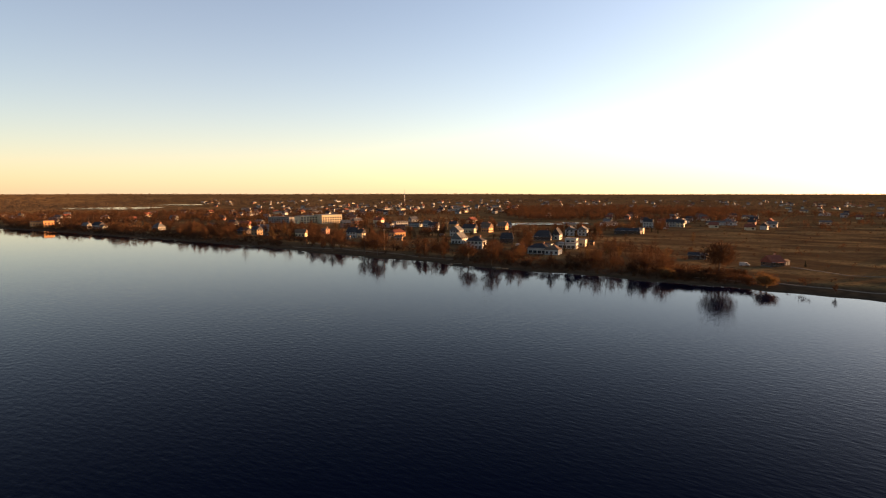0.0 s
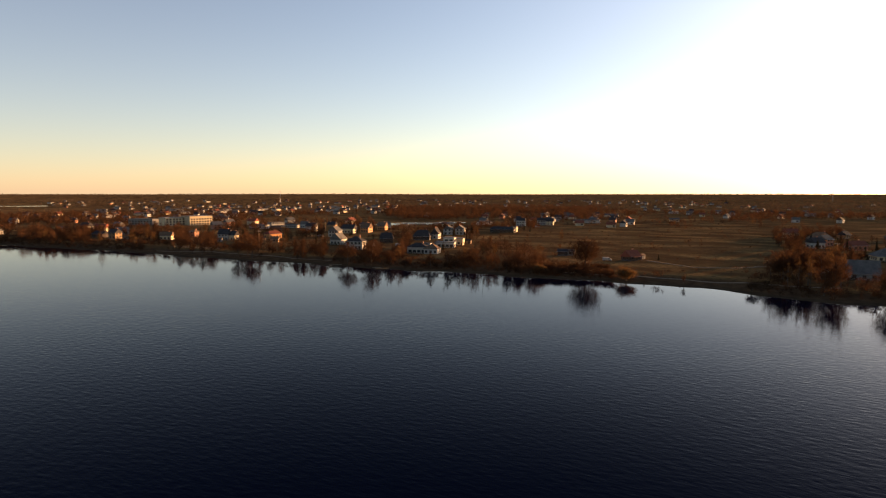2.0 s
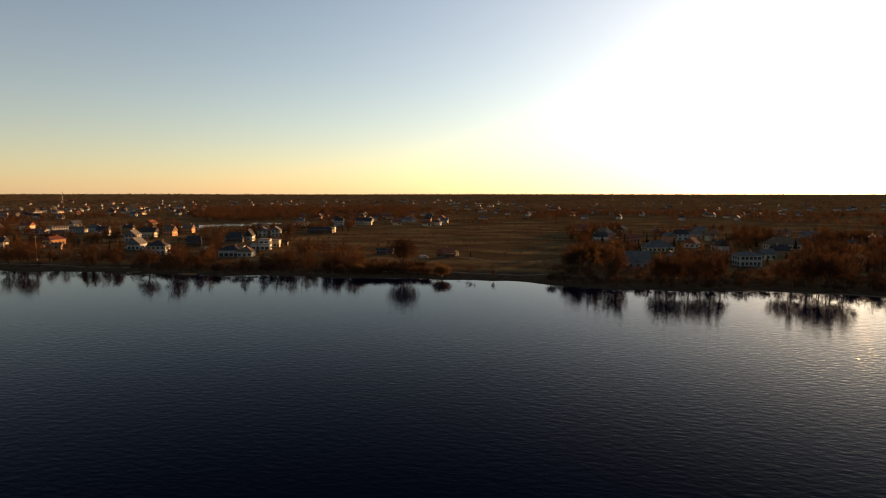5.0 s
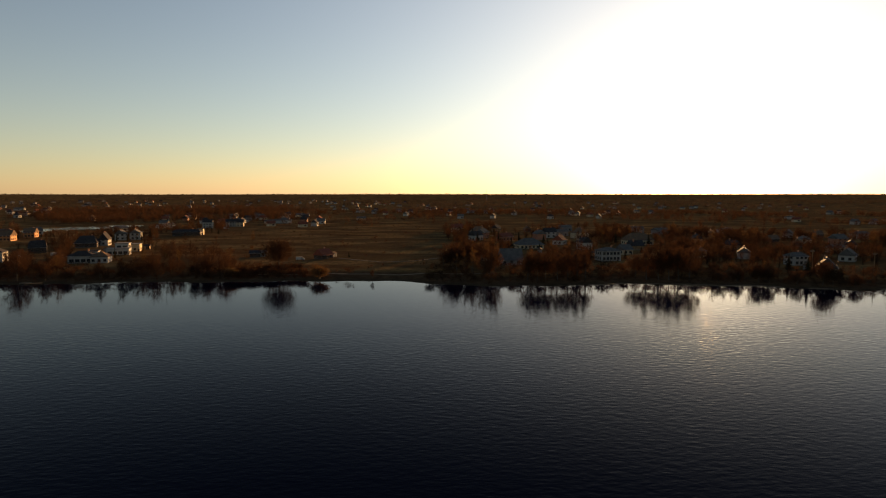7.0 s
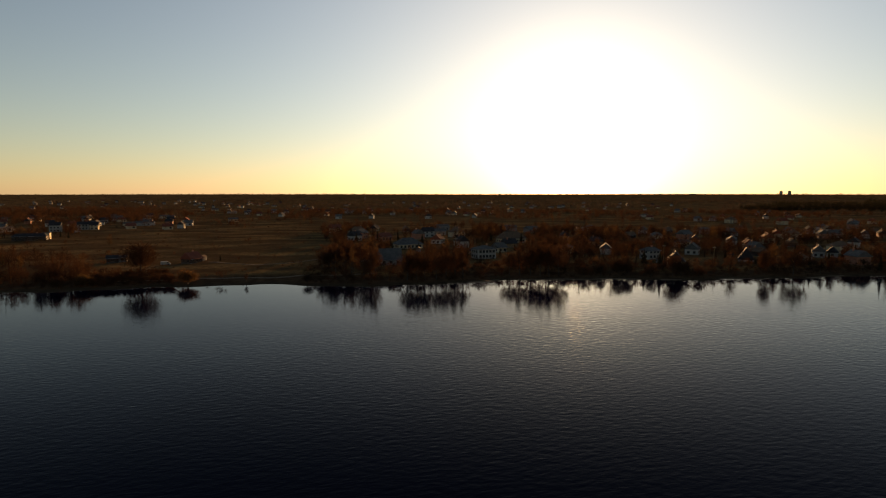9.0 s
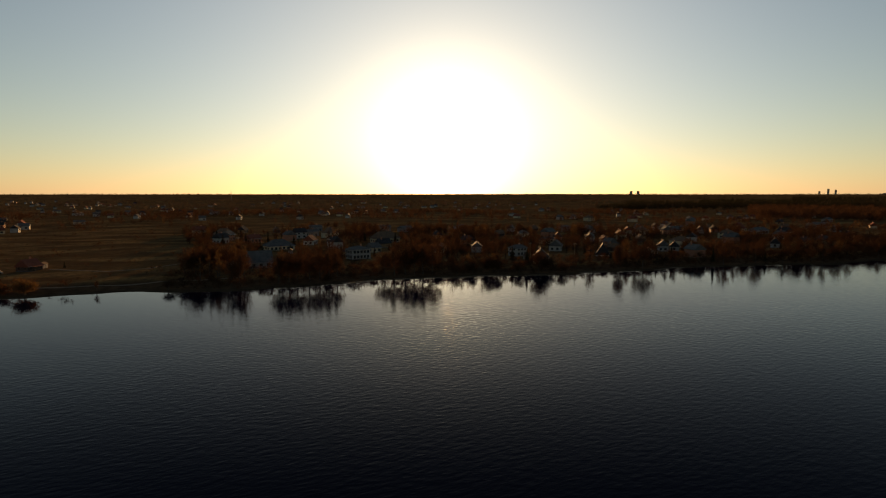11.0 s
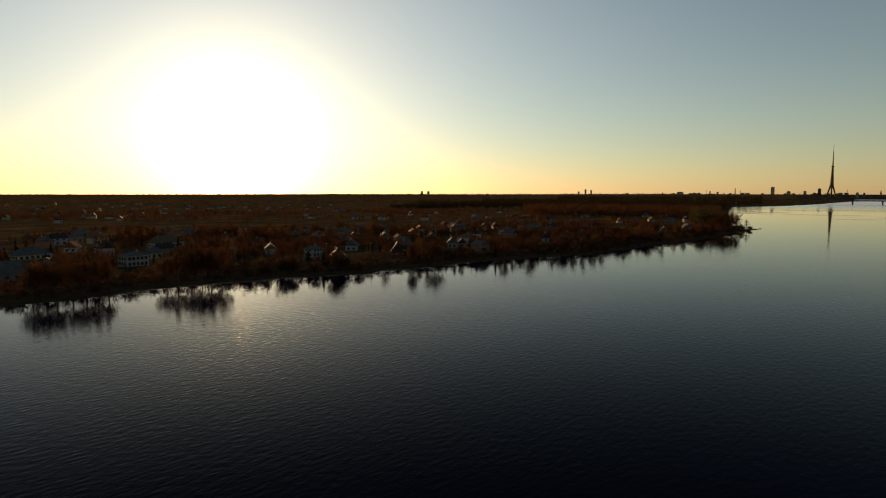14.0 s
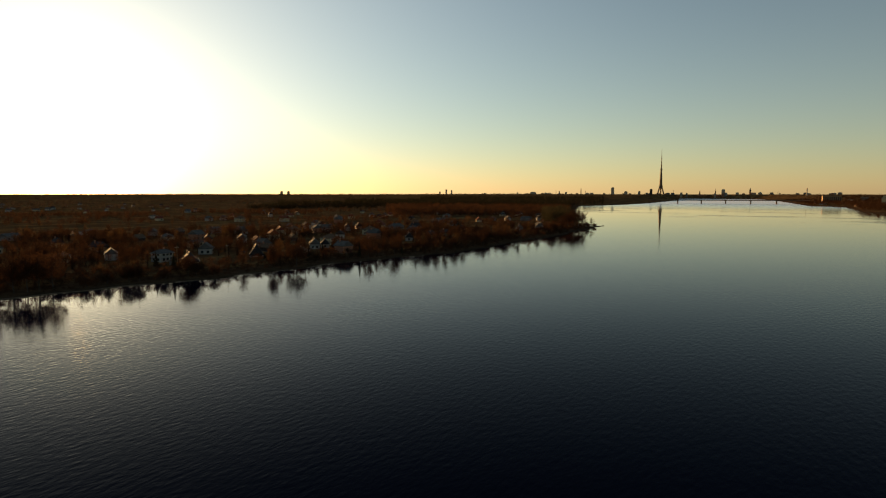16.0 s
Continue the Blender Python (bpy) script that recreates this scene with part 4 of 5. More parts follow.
def scatter(count, b0, b1, r0, r1, seed, patch=0.004, thr=-0.1, back=14.0, strict=True, reach=1e9, tries=3, open_ok=False):
    g = np.random.RandomState(seed)
    b = g.uniform(b0, b1, count * tries)
    r = np.sqrt(g.uniform(r0 * r0, r1 * r1, count * tries))
    x, y = r * np.sin(np.radians(b)), r * np.cos(np.radians(b))
    w = from_water(x, y)
    ok = (w > back) & (w < reach) & (open_ok | (g.uniform(0, 1, len(b)) > open_ground(b, r)))
    ok &= ~((w < 24) & (b > -53) & (b < -37) & (g.uniform(0, 1, len(b)) < 0.93))       # the open beach
    ok &= np.array([noise.noise((px * patch, py * patch, 3.1)) + 0.4 * noise.noise((px * patch * 4, py * patch * 4, 7.7)) > thr for px, py in zip(x, y)])
    if strict:
        for cb, hw, cr, depth in KC:
            if depth:
                ok &= ~((np.abs(b - cb) < hw) & (r > cr - depth) & (r < cr + 4))
        for cb, hw, cr, depth in KC[(KC[:, 3] > 0) & (KC[:, 2] < 2700)]:          # gaps that let the low sun reach the fronts
            if cb > 20:
                continue
            hx, hy = polar(cb, cr)
            along = (x - hx) * SUN_DIR.x + (y - hy) * SUN_DIR.y
            across = np.abs((x - hx) * SUN_DIR.y - (y - hy) * SUN_DIR.x)
            ok &= ~((along > 0) & (along < (165 if depth >= 79 else 80)) & (across < (9 if depth >= 79 else 5)))
        for px, py, s in TK:
            ok &= (x - px) ** 2 + (y - py) ** 2 > (s * 0.75) ** 2
    x, y = x[ok][:count], y[ok][:count]
    return x, y, ground_z(x, y)


def woodland(name, shapes, pts, hmin, hmax, base_h, material, label, seed, wide=1.0):
    """Many crowns joined into one mesh."""
    g = np.random.RandomState(seed)
    x, y, z = pts
    pick = g.randint(0, len(shapes), len(x))
    VV, FF, off = [], [], 0
    for k, (V0, F0) in enumerate(shapes):
        idx = np.where(pick == k)[0]
        if not len(idx):
            continue
        a = g.uniform(0, 2 * math.pi, len(idx)); s = g.uniform(hmin, hmax, len(idx)) / base_h
        w = s * wide * g.uniform(0.85, 1.25, len(idx))
        c, sn = np.cos(a), np.sin(a)
        X = (V0[None, :, 0] * c[:, None] - V0[None, :, 1] * sn[:, None]) * w[:, None] + x[idx][:, None]
        Y = (V0[None, :, 0] * sn[:, None] + V0[None, :, 1] * c[:, None]) * w[:, None] + y[idx][:, None]
        Z = V0[None, :, 2] * s[:, None] + z[idx][:, None]
        VV.append(np.stack([X, Y, Z], -1).reshape(-1, 3))
        n = len(V0)
        FF.append((F0[None] + (np.arange(len(idx)) * n)[:, None, None] + off).reshape(-1, 3))
        off += n * len(idx)
    V, F = np.vstack(VV).astype(np.float32), np.vstack(FF).astype(np.int32)
    me = bpy.data.meshes.new(name)
    me.vertices.add(len(V)); me.vertices.foreach_set("co", V.ravel())
    me.loops.add(F.size); me.loops.foreach_set("vertex_index", F.ravel())
    me.polygons.add(len(F)); me.polygons.foreach_set("loop_start", np.arange(0, F.size, 3, dtype=np.int32))
    me.update(calc_edges=True)
    me.materials.append(material)
    return tagged(new(name, me), label, "woodland", kind="stuff")


def joined(shape):
    """Trunk and twigs of a tree as one set of triangles."""
    (tv, tf), (cv, cf) = shape
    tv = np.array(tv)
    tri = np.array([t for q in tf for t in ((q[0], q[1], q[2]), (q[0], q[2], q[3]))])
    return np.vstack([tv, cv]), np.vstack([tri, cf + len(tv)])


MID = [joined(bare_tree(20 + i, 10, 2.6 + 0.4 * i, 175, 0.06, 1.7, 0.14, 1, 0.5)) for i in range(4)]
SCRUB = [bare_tree(30 + i, 3.0, 2.4, 66, 0.0, 1.1, 0.17, 3)[1] for i in range(4)]
FAR = [bare_tree(40 + i, 9, 3.4, 52, 0.02, 2.6, 0.36, 1, 0.5)[1] for i in range(5)]
HORIZON = [bare_tree(60 + i, 9, 3.4, 36, 0.02, 2.6, 0.5, 1, 0.5)[1] for i in range(4)]
CON = [conifer(50 + i, 12, 2.6, 52)[1] for i in range(3)]
woodland("woodland", MID, scatter(2100, -78, -17, 300, 720, 101, 0.012, -0.12), 5, 11, 10, M_TWIG, "leafless reddish trees between the houses", 1)
woodland("woodland", MID, scatter(1900, 2, 70, 280, 700, 102, 0.012, -0.15), 5, 11, 10, M_TWIG, "leafless brown trees between the houses", 2)
woodland("woodland", MID, scatter(350, -78, 70, 300, 800, 103, 0.02, 0.1), 8, 13, 10, M_TWIG_GOLD, "golden leafless birches between the houses", 3, 0.7)
woodland("scrub", SCRUB, scatter(2600, -78, 71, 285, 620, 104, 0.02, -0.05, back=9), 1.5, 3.4, 3, M_TWIG, "low leafless scrub on the river bank", 4)
woodland("scrub", SCRUB, scatter(900, -78, 71, 285, 700, 105, 0.03, 0.1, back=9), 1.2, 3.0, 3, M_TWIG_GOLD, "golden scrub and tall dry grass", 5)
woodland("scrub", SCRUB, scatter(4200, -79, 71, 225, 900, 112, 0.03, -0.35, back=6, strict=False, reach=40, tries=14), 1.5, 4.0, 3, M_TWIG, "dense leafless scrub along the water", 12)
woodland("scrub", SCRUB, scatter(2600, -79, 71, 225, 900, 115, 0.05, -0.5, back=3, strict=False, reach=20, tries=26), 0.7, 2.2, 3, M_TWIG, "low dark scrub and reeds at the water", 15)
woodland("scrub", SCRUB, scatter(240, -18, -10.8, 275, 330, 116, 0.06, -0.35, back=5, strict=False, reach=26, tries=14, open_ok=True), 1.5, 3.6, 3, M_TWIG, "belt of leafless scrub between meadow and water", 16)
woodland("scrub", SCRUB, scatter(420, -20, 6, 310, 860, 113, 0.03, 0.0, open_ok=True), 0.8, 2.2, 3, M_TWIG, "low bushes and tussocks in the meadow", 13)
woodland("woodland", FAR, scatter(5200, -80, 72, 700, 1300, 106, 0.006, 0.0), 4, 10, 9, M_TWIG, "leafless woods behind the settlement", 6)
woodland("woodland", FAR, scatter(1100, -80, -54, 620, 1150, 117, 0.008, -0.3), 5, 10, 9, M_TWIG, "reddish leafless trees behind the shore houses", 17)
woodland("woodland", FAR, scatter(1500, -32, -12, 840, 1600, 119, 0.007, -0.12), 6, 13, 9, M_TWIG, "dense reddish grove behind the ponds", 19, 0.9)
# the far woods wear the twig colour with haze mixed in
woodland("woodland", FAR, scatter(6500, -80, 72, 1300, 2600, 107, 0.004, 0.02), 5, 11, 9, M_TWIG_HAZE, "distant leafless woods", 7, 1.5)
woodland("woodland", HORIZON, scatter(5200, -82, 100, 2600, 4900, 108, 0.0025, -0.12, strict=False, tries=4), 4, 7, 9, M_TWIG_HAZE, "far woods along the horizon", 8, 3.0)
woodland("woodland", CON, scatter(650, -78, 70, 330, 1300, 109, 0.015, 0.1), 7, 13, 12, M_NEEDLE, "scattered dark conifers", 9)
for count, b0, b1, r0, r1, seed, low_h, top_h in ((160, 39.3, 41.6, 1500, 1800, 122, 7, 12), (260, 40.6, 43.5, 1480, 1950, 123, 9, 15), (2300, 42.0, 72, 1480, 2050, 110, 12, 19),
                                                    (1700, 48.0, 72, 2000, 2650, 120, 11, 17), (1300, 55.0, 72, 2600, 3300, 121, 10, 16)):
    woodland("woodland", CON, scatter(count, b0, b1, r0, r1, seed, 0.004, -0.62, strict=False), low_h, top_h, 12, M_NEEDLE, "dark conifer forest on the headland", seed, 2.0)
woodland("woodland", FAR, scatter(900, 52, 69.5, 1000, 1480, 118, 0.006, -0.4), 10, 17, 9, M_TWIG, "dark leafless wood in front of the headland forest", 18, 1.1)
woodland("woodland", FAR, scatter(170, 66.6, 69.9, 780, 1060, 124, 0.01, -0.9, back=10, strict=False), 13, 20, 9, M_NEEDLE, "dense dark trees near the tip of the headland", 24, 0.9)
woodland("woodland", FAR, scatter(500, 88, 97, 1560, 2700, 114, 0.01, -0.9, back=6, strict=False), 9, 15, 9, M_TWIG, "leafless trees on the far bank by the warehouse", 14, 1.2)
woodland("woodland", FAR, scatter(1400, 84, 100, 1550, 3600, 111, 0.004, -0.5, strict=False), 6, 12, 9, M_TWIG, "leafless trees along the far bank", 11, 1.5)


# ---- skyline ----
def tower_block(bearing, dist, w, d, top_z, label, mat=M_CITY_HAZE, top=None, turn=0.0, name="high_rise", category="building", columns=0):
    """A block whose roof stands top_z above the river."""
    x, y = polar(bearing, dist)
    z = max(gz(x, y), 0.5)
    h = top_z - z
    ob = empty(name, x, y, z, turn - bearing)
    part("wall", box(-w / 2, -d / 2, -1, w / 2, d / 2, h, bevel=0.2), mat, ob)
    part("roof", box(-w / 2 - 0.3, -d / 2 - 0.3, h + 0.004, w / 2 + 0.3, d / 2 + 0.3, h + 1.0), M_CONCRETE, ob)
    for i in range(columns):
        u = -w / 2 + w * (i + 0.5) / columns
        part("window", box(u - w / columns * 0.28, -d / 2 - 0.12, h * 0.12, u + w / columns * 0.28, -d / 2 + 0.02, h * 0.9), M_DARKWOOD, ob)
    if top:
        tw, th = top
        part("roof_house", box(-w * tw / 2, -d * tw / 2, h + 1.0, w * tw / 2, d * tw / 2, h + 1.0 + th), mat, ob)
    return tagged(ob, label, category)


def tall_chimney(bearing, dist, top_z, r0, label="tall factory chimney on the skyline"):
    x, y = polar(bearing, dist)
    z = max(gz(x, y), 0.5)
    h = top_z - z
    ob = empty("factory_chimney", x, y, z)
    part("shaft", add_rod(bmesh.new(), (0, 0, -1), (0, 0, h), r0, r0 * 0.65, 12), M_CITY_HAZE, ob)
    part("collar", add_rod(bmesh.new(), (0, 0, h - 4), (0, 0, h + 0.5), r0 * 0.8, r0 * 0.8, 12), M_BRICK, ob)
    return tagged(ob, label, "chimney")


def broadcast_tower(bearing, dist, total):
    x, y = polar(bearing, dist)
    ob = empty("television_tower", x, y, 1.0, -bearing)
    u = total / 368.0
    for i, a in enumerate((90, 210, 330)):
        c, s = math.cos(radians(a)), math.sin(radians(a))
        bm = bmesh.new()
        prev = None
        for z, r, t in ((-2, 37, 5.6), (30, 27, 5.4), (60, 17.5, 5.2), (92, 8.5, 5.0)):
            p = (c * r * u, s * r * u, z * u)
            if prev:
                add_rod(bm, prev[0], p, prev[1] * u, t * u, 8)
            prev = (p, t)
        part("leg", bm, M_TOWER, ob, "curved steel leg")
    bm = bmesh.new()
    for (z0, r0), (z1, r1) in (((76, 10.5), (108, 11.0)), ((108, 11.0), (220, 5.6))):
        add_rod(bm, (0, 0, z0 * u), (0, 0, z1 * u), r0 * u, r1 * u, 12)
    part("shaft", bm, M_TOWER, ob)
    part("deck", add_rod(bmesh.new(), (0, 0, 90 * u), (0, 0, 101 * u), 13.5 * u, 12.5 * u, 16), M_TOWER, ob, "wide observation deck")
    part("gallery", add_rod(bmesh.new(), (0, 0, 216 * u), (0, 0, 224 * u), 9 * u, 8 * u, 12), M_TOWER, ob)
    bm = bmesh.new()
    for (z0, r0), (z1, r1) in (((220, 4.6), (270, 3.6)), ((270, 2.8), (320, 2.2)), ((320, 1.5), (368, 0.8))):
        add_rod(bm, (0, 0, z0 * u), (0, 0, z1 * u), r0 * u, r1 * u, 8)
    part("mast", bm, M_TOWER, ob, "slender antenna mast")
    return tagged(ob, "slender three-legged steel television tower on a river island", "tower")


broadcast_tower(76.85, 4650, 352)
for b in (42.35, 42.95):
    tower_block(b, 4700, 20, 16, 54, "twin high-rise block on the skyline, paled as by haze", top=(0.5, 3))
for b, h, w in ((56.9, 52, 12), (57.5, 68, 13), (58.0, 62, 12)):
    tower_block(b, 4700, w, 14, h, "high-rise block on the skyline", top=(0.5, 2))
tower_block(65.6, 4600, 44, 30, 47, "broad hall with a curved roof on the skyline", name="hall", top=(0.7, 3))
for b, h, w in ((68.0, 56, 8), (68.6, 49, 14), (66.8, 43, 22), (70.9, 43, 26)):
    tower_block(b, 4650, w, 14, h, "block on the skyline")
tall_chimney(69.95, 4500, 73, 4)
tall_chimney(70.35, 4700, 60, 2)
tall_chimney(67.7, 4700, 62, 2)
tower_block(72.75, 4600, 22, 18, 80, "tall office tower on the skyline", M_CITY_HAZE, (0.6, 3))
tower_block(73.9, 4600, 24, 20, 50, "domed block on the skyline", top=(0.6, 5))
tower_block(75.05, 4600, 17, 16, 52, "office block on the skyline", top=(0.6, 4))
tower_block(76.05, 4550, 18, 18, 68, "dark slab office tower on the skyline", M_DARKWOOD, (0.5, 3))
tall_chimney(77.9, 4900, 64, 2)
town = random.Random(31)
for i in range(46):
    b = town.uniform(60.5, 91.5)
    tower_block(b, 4880, town.uniform(8, 26), 16, 38.5 + 6.5 * town.random() ** 2.2, "low city block on the skyline", town.choice((M_CITY_HAZE, M_CONCRETE, M_BRICK)), (0.5, town.uniform(0.8, 2.0)), name="city_block")


def church(bearing, dist, top_z, w):
    x, y = polar(bearing, dist)
    z = gz(x, y)
    h = top_z - z
    ob = empty("church", x, y, z, -bearing)
    part("tower", box(-w / 2, -w / 2, -4, w / 2, w / 2, h * 0.5), M_BRICK, ob)
    part("nave", box(w / 2 + 0.01, -w * 0.6, -4, w * 3.2, w * 0.6, h * 0.28), M_BRICK, ob)
    part("spire", add_rod(bmesh.new(), (0, 0, h * 0.5 + 0.01), (0, 0, h), w * 0.62, 0.3, 8), M_SLATE, ob)
    return tagged(ob, "old church with a pointed spire on the skyline", "church")


church(80.05, 4900, 62, 9)
church(81.3, 4900, 77, 7)
tower_block(81.9, 4895, 24, 20, 65, "tall city block on the skyline", top=(0.7, 4))
church(83.95, 4890, 79, 12)
tower_block(84.7, 4880, 26, 24, 44, "curved hall on the skyline", top=(0.5, 4))
tall_chimney(88.05, 4300, 71, 4)
tall_chimney(86.0, 4700, 52, 1.5)
tower_block(89.75, 2700, 60, 30, 31, "long brown warehouse on the far bank", M_WOOD, name="warehouse", category="warehouse", turn=8, columns=9)
tower_block(93.2, 2350, 18, 16, 27, "pale domed building on the far bank", M_CREAM, name="building", top=(0.6, 6))
tower_block(91.9, 2900, 26, 22, 26, "low block on the far bank", M_CONCRETE, name="building", columns=8)


def road_bridge():
    a, b = Vector((*polar(75.9, 2640), 0)), Vector((*polar(88.3, 2640), 0))
    turn = math.atan2(b.y - a.y, b.x - a.x)
    ob = empty("road_bridge", *((a + b) / 2).to_tuple(), math.degrees(turn))
    L = (b - a).length / 2
    # the concrete takes the dark brown, its shade painted into the colour
    part("deck", box(-L, -7, 12.6, L, 7, 15.6, bevel=0.2), M_TOWER, ob)
    for s in (-1, 1):
        part("railing", box(-L, s * 6.8 - 0.15, 15.6, L, s * 6.8 + 0.15, 16.6), M_TOWER, ob)
    mid = (78.29 + 85.94) / 2
    for k in (-2, -1, 0, 1, 2):
        u = math.tan(radians(mid + k * 1.91 - 82.1)) * 2640 * math.cos(radians(6.2))
        part("pier", add_box(box(u - 2.2, -5, -3, u + 2.2, 5, 11.4, bevel=0.4), u - 3.4, -6, 11.4, u + 3.4, 6, 12.59), M_TOWER, ob)
    for i in range(12):
        u = -L + 2 * L * (i + 0.5) / 12
        part("lamp_post", add_rod(bmesh.new(), (u, 6.0, 15.6), (u, 6.0, 24), 0.16, 0.08, 5), M_STEEL, ob)
    return tagged(ob, "long low concrete road bridge across the river", "bridge")


road_bridge()


# ---- ponds, tracks and small things by the water ----
def drape(name, pts, width, material, label, category, kind="structure", lift=0.12, step=6.0):
    """A strip that follows the ground."""
    P = []
    for (ax, ay), (bx, by) in zip(pts[:-1], pts[1:]):
        n = max(1, int(math.hypot(bx - ax, by - ay) / step))
        P += [(ax + (bx - ax) * i / n, ay + (by - ay) * i / n) for i in range(n)]
    P.append(pts[-1])
    V, F = [], []
    for i, (x, y) in enumerate(P):
        q, p = P[min(i + 1, len(P) - 1)], P[max(i - 1, 0)]
        dx, dy = q[0] - p[0], q[1] - p[1]
        L = math.hypot(dx, dy)
        for s in (-1, -0.33, 0.33, 1):
            w = width * 0.5 * (1 + 0.25 * math.sin(i * 1.7 + s))
            X, Y = x - dy / L * s * w, y + dx / L * s * w
            V.append((X, Y, gz(X, Y) + (lift if abs(s) < 0.9 else -0.1)))
    for i in range(len(P) - 1):
        for k in range(3):
            a = 4 * i + k
            F.append((a, a + 4, a + 5, a + 1))
    return tagged(new(name, mesh_of(name, V, F, material, True)), label, category, kind=kind)


drape("dirt_track", [polar(b, r) for b, r in ((-18, 318), (-12, 312), (-6, 306), (0, 301), (4, 297), (7, 300))], 2.4, M_SAND, "pale worn dirt track along the bank", "track")
drape("dirt_track", [polar(b, r) for b, r in ((-8, 372), (-4, 348), (-1, 352), (2, 372))], 2.0, M_SAND, "pale worn dirt track through the meadow", "track")
drape("dirt_track", [polar(b, r) for b, r in ((-52, 478), (-48, 447), (-44, 415), (-40, 388), (-37, 374))], 2.4, M_SAND, "pale worn dirt track along the beach", "track")


def shore_path(b0, b1, back, n=14):
    out = []
    rr = np.arange(200.0, 900.0, 0.5)
    for b in np.linspace(b0, b1, n):
        r = rr[np.argmax(from_water(rr * math.sin(radians(b)), rr * math.cos(radians(b))) >= back)]
        out.append(polar(b, r))
    return out


for b0, b1 in ((15.6, 18.6), (20.5, 31.5), (33.2, 35.0), (38.0, 40.5), (44.5, 47.0)):
    drape("sand_edge", shore_path(b0, b1, 1.6), 1.6, M_SAND, "thin pale sandy strip at the water's edge", "beach", lift=0.1, step=3.0)


def pond(bearing, dist, w, d, turn):
    x, y = polar(bearing, dist)
    g = np.random.RandomState(int(dist))
    V = [(0, 0, 0)]
    for i in range(40):
        a = 2 * math.pi * i / 40
        k = 1 + 0.16 * math.sin(3 * a + dist) + 0.08 * g.uniform(-1, 1)
        V.append((math.cos(a) * w / 2 * k, math.sin(a) * d / 2 * k, 0))
    F = [(0, i, i % 40 + 1) for i in range(1, 41)]
    ob = new("pond", mesh_of("pond", V, F, M_POND))
    t = radians(turn)
    z = max(gz(x + math.cos(t) * u * w / 2, y + math.sin(t) * u * w / 2) for u in (-1, -.5, 0, .5, 1))
    ob.matrix_basis = pose(x, y, z + 0.15, 0, 0, turn)
    return tagged(ob, "still pale pond reflecting the evening sky", "pond", kind="structure")


pond(-29.2, 770, 62, 60, 25)
pond(-32.0, 745, 30, 40, 25)
pond(-26.0, 800, 40, 40, 20)
pond(-66.2, 1740, 215, 260, 66)
pond(-61.2, 2090, 120, 220, 61)


def jetty(bearing, back, length, turn):
    x, y = shore_path(bearing, bearing, back, 1)[0]
    ob = empty("jetty", x, y, 0, turn)
    n = int(length / 0.5)
    plank = bpy.data.meshes.new("plank")
    bm = box(-0.22, -0.9, 0.42, 0.22, 0.9, 0.48); bm.to_mesh(plank); bm.free(); plank.materials.append(M_WOOD)
    for i in range(n):
        piece("plank", plank, ob, pose(-length / 2 + 0.25 + i * 0.5, 0, 0))
    for s in (-0.7, 0.7):
        part("beam", box(-length / 2, s - 0.08, 0.24, length / 2, s + 0.08, 0.416), M_WOOD, ob)
        for u in (-0.45, 0, 0.45):
            part("post", add_rod(bmesh.new(), (u * length, s, -1.5), (u * length, s, 0.9), 0.1, 0.1), M_DARKWOOD, ob)
    return tagged(ob, "small weathered wooden jetty at the beach", "jetty")


jetty(-37.2, 0.0, 7, 130)
jetty(-32.4, 0.5, 7, 20)


def boat(bearing, back, turn, L=5.0):
    x, y = shore_path(bearing, bearing, back, 1)[0]
    ob = empty("rowing_boat", x, y, max(gz(x, y), 0) + 0.02, turn)
    V, F = [], []
    for i in range(9):
        u = i / 8
        w = 0.75 * (math.sin(math.pi * min(1, u * 0.75 + 0.22))) ** 0.8 if i < 8 else 0.03
        for a, z in ((-1, 0.55), (-0.8, 0.12), (0, 0.0), (0.8, 0.12), (1, 0.55)):
            V.append((u * L - L / 2, a * w, z + 0.12 * u * u))
    for i in range(8):
        for k in range(4):
            a = 5 * i + k
            F.append((a, a + 5, a + 6, a + 1))
    F.append((0, 1, 2, 3, 4))
    piece("hull", mesh_of("hull", V, F, M_FRAME), ob)
    for u in (-0.9, 0.7):
        part("thwart", box(u - 0.14, -0.62, 0.4, u + 0.14, 0.62, 0.45), M_WOOD, ob)
    return tagged(ob, "white rowing boat drawn up on the shore", "boat")


boat(-36.6, 3.0, 40)
boat(-32.9, 2.0, 15)


def post_fence(b0, r0, b1, r1, n, h=1.2):
    a, b = Vector((*polar(b0, r0), 0)), Vector((*polar(b1, r1), 0))
    ob = empty("fence", a.x, a.y, gz(a.x, a.y))
    base = gz(a.x, a.y)
    for i in range(n):
        p = a + (b - a) * i / (n - 1)
        q = p - a
        z = gz(p.x, p.y) - base
        part("post", box(q.x - 0.12, q.y - 0.12, z - 0.3, q.x + 0.12, q.y + 0.12, z + h), M_FRAME, ob)
    e = b - a
    ze = gz(b.x, b.y) - base
    part("rail", add_rod(bmesh.new(), (0, 0, h - 0.2), (e.x, e.y, ze + h - 0.2), 0.05, 0.05, 4), M_FRAME, ob)
    return tagged(ob, "low white post fence along the beach", "fence")


post_fence(-50.8, 488, -49.4, 476, 14)
post_fence(-48.9, 470, -46.8, 453, 22)


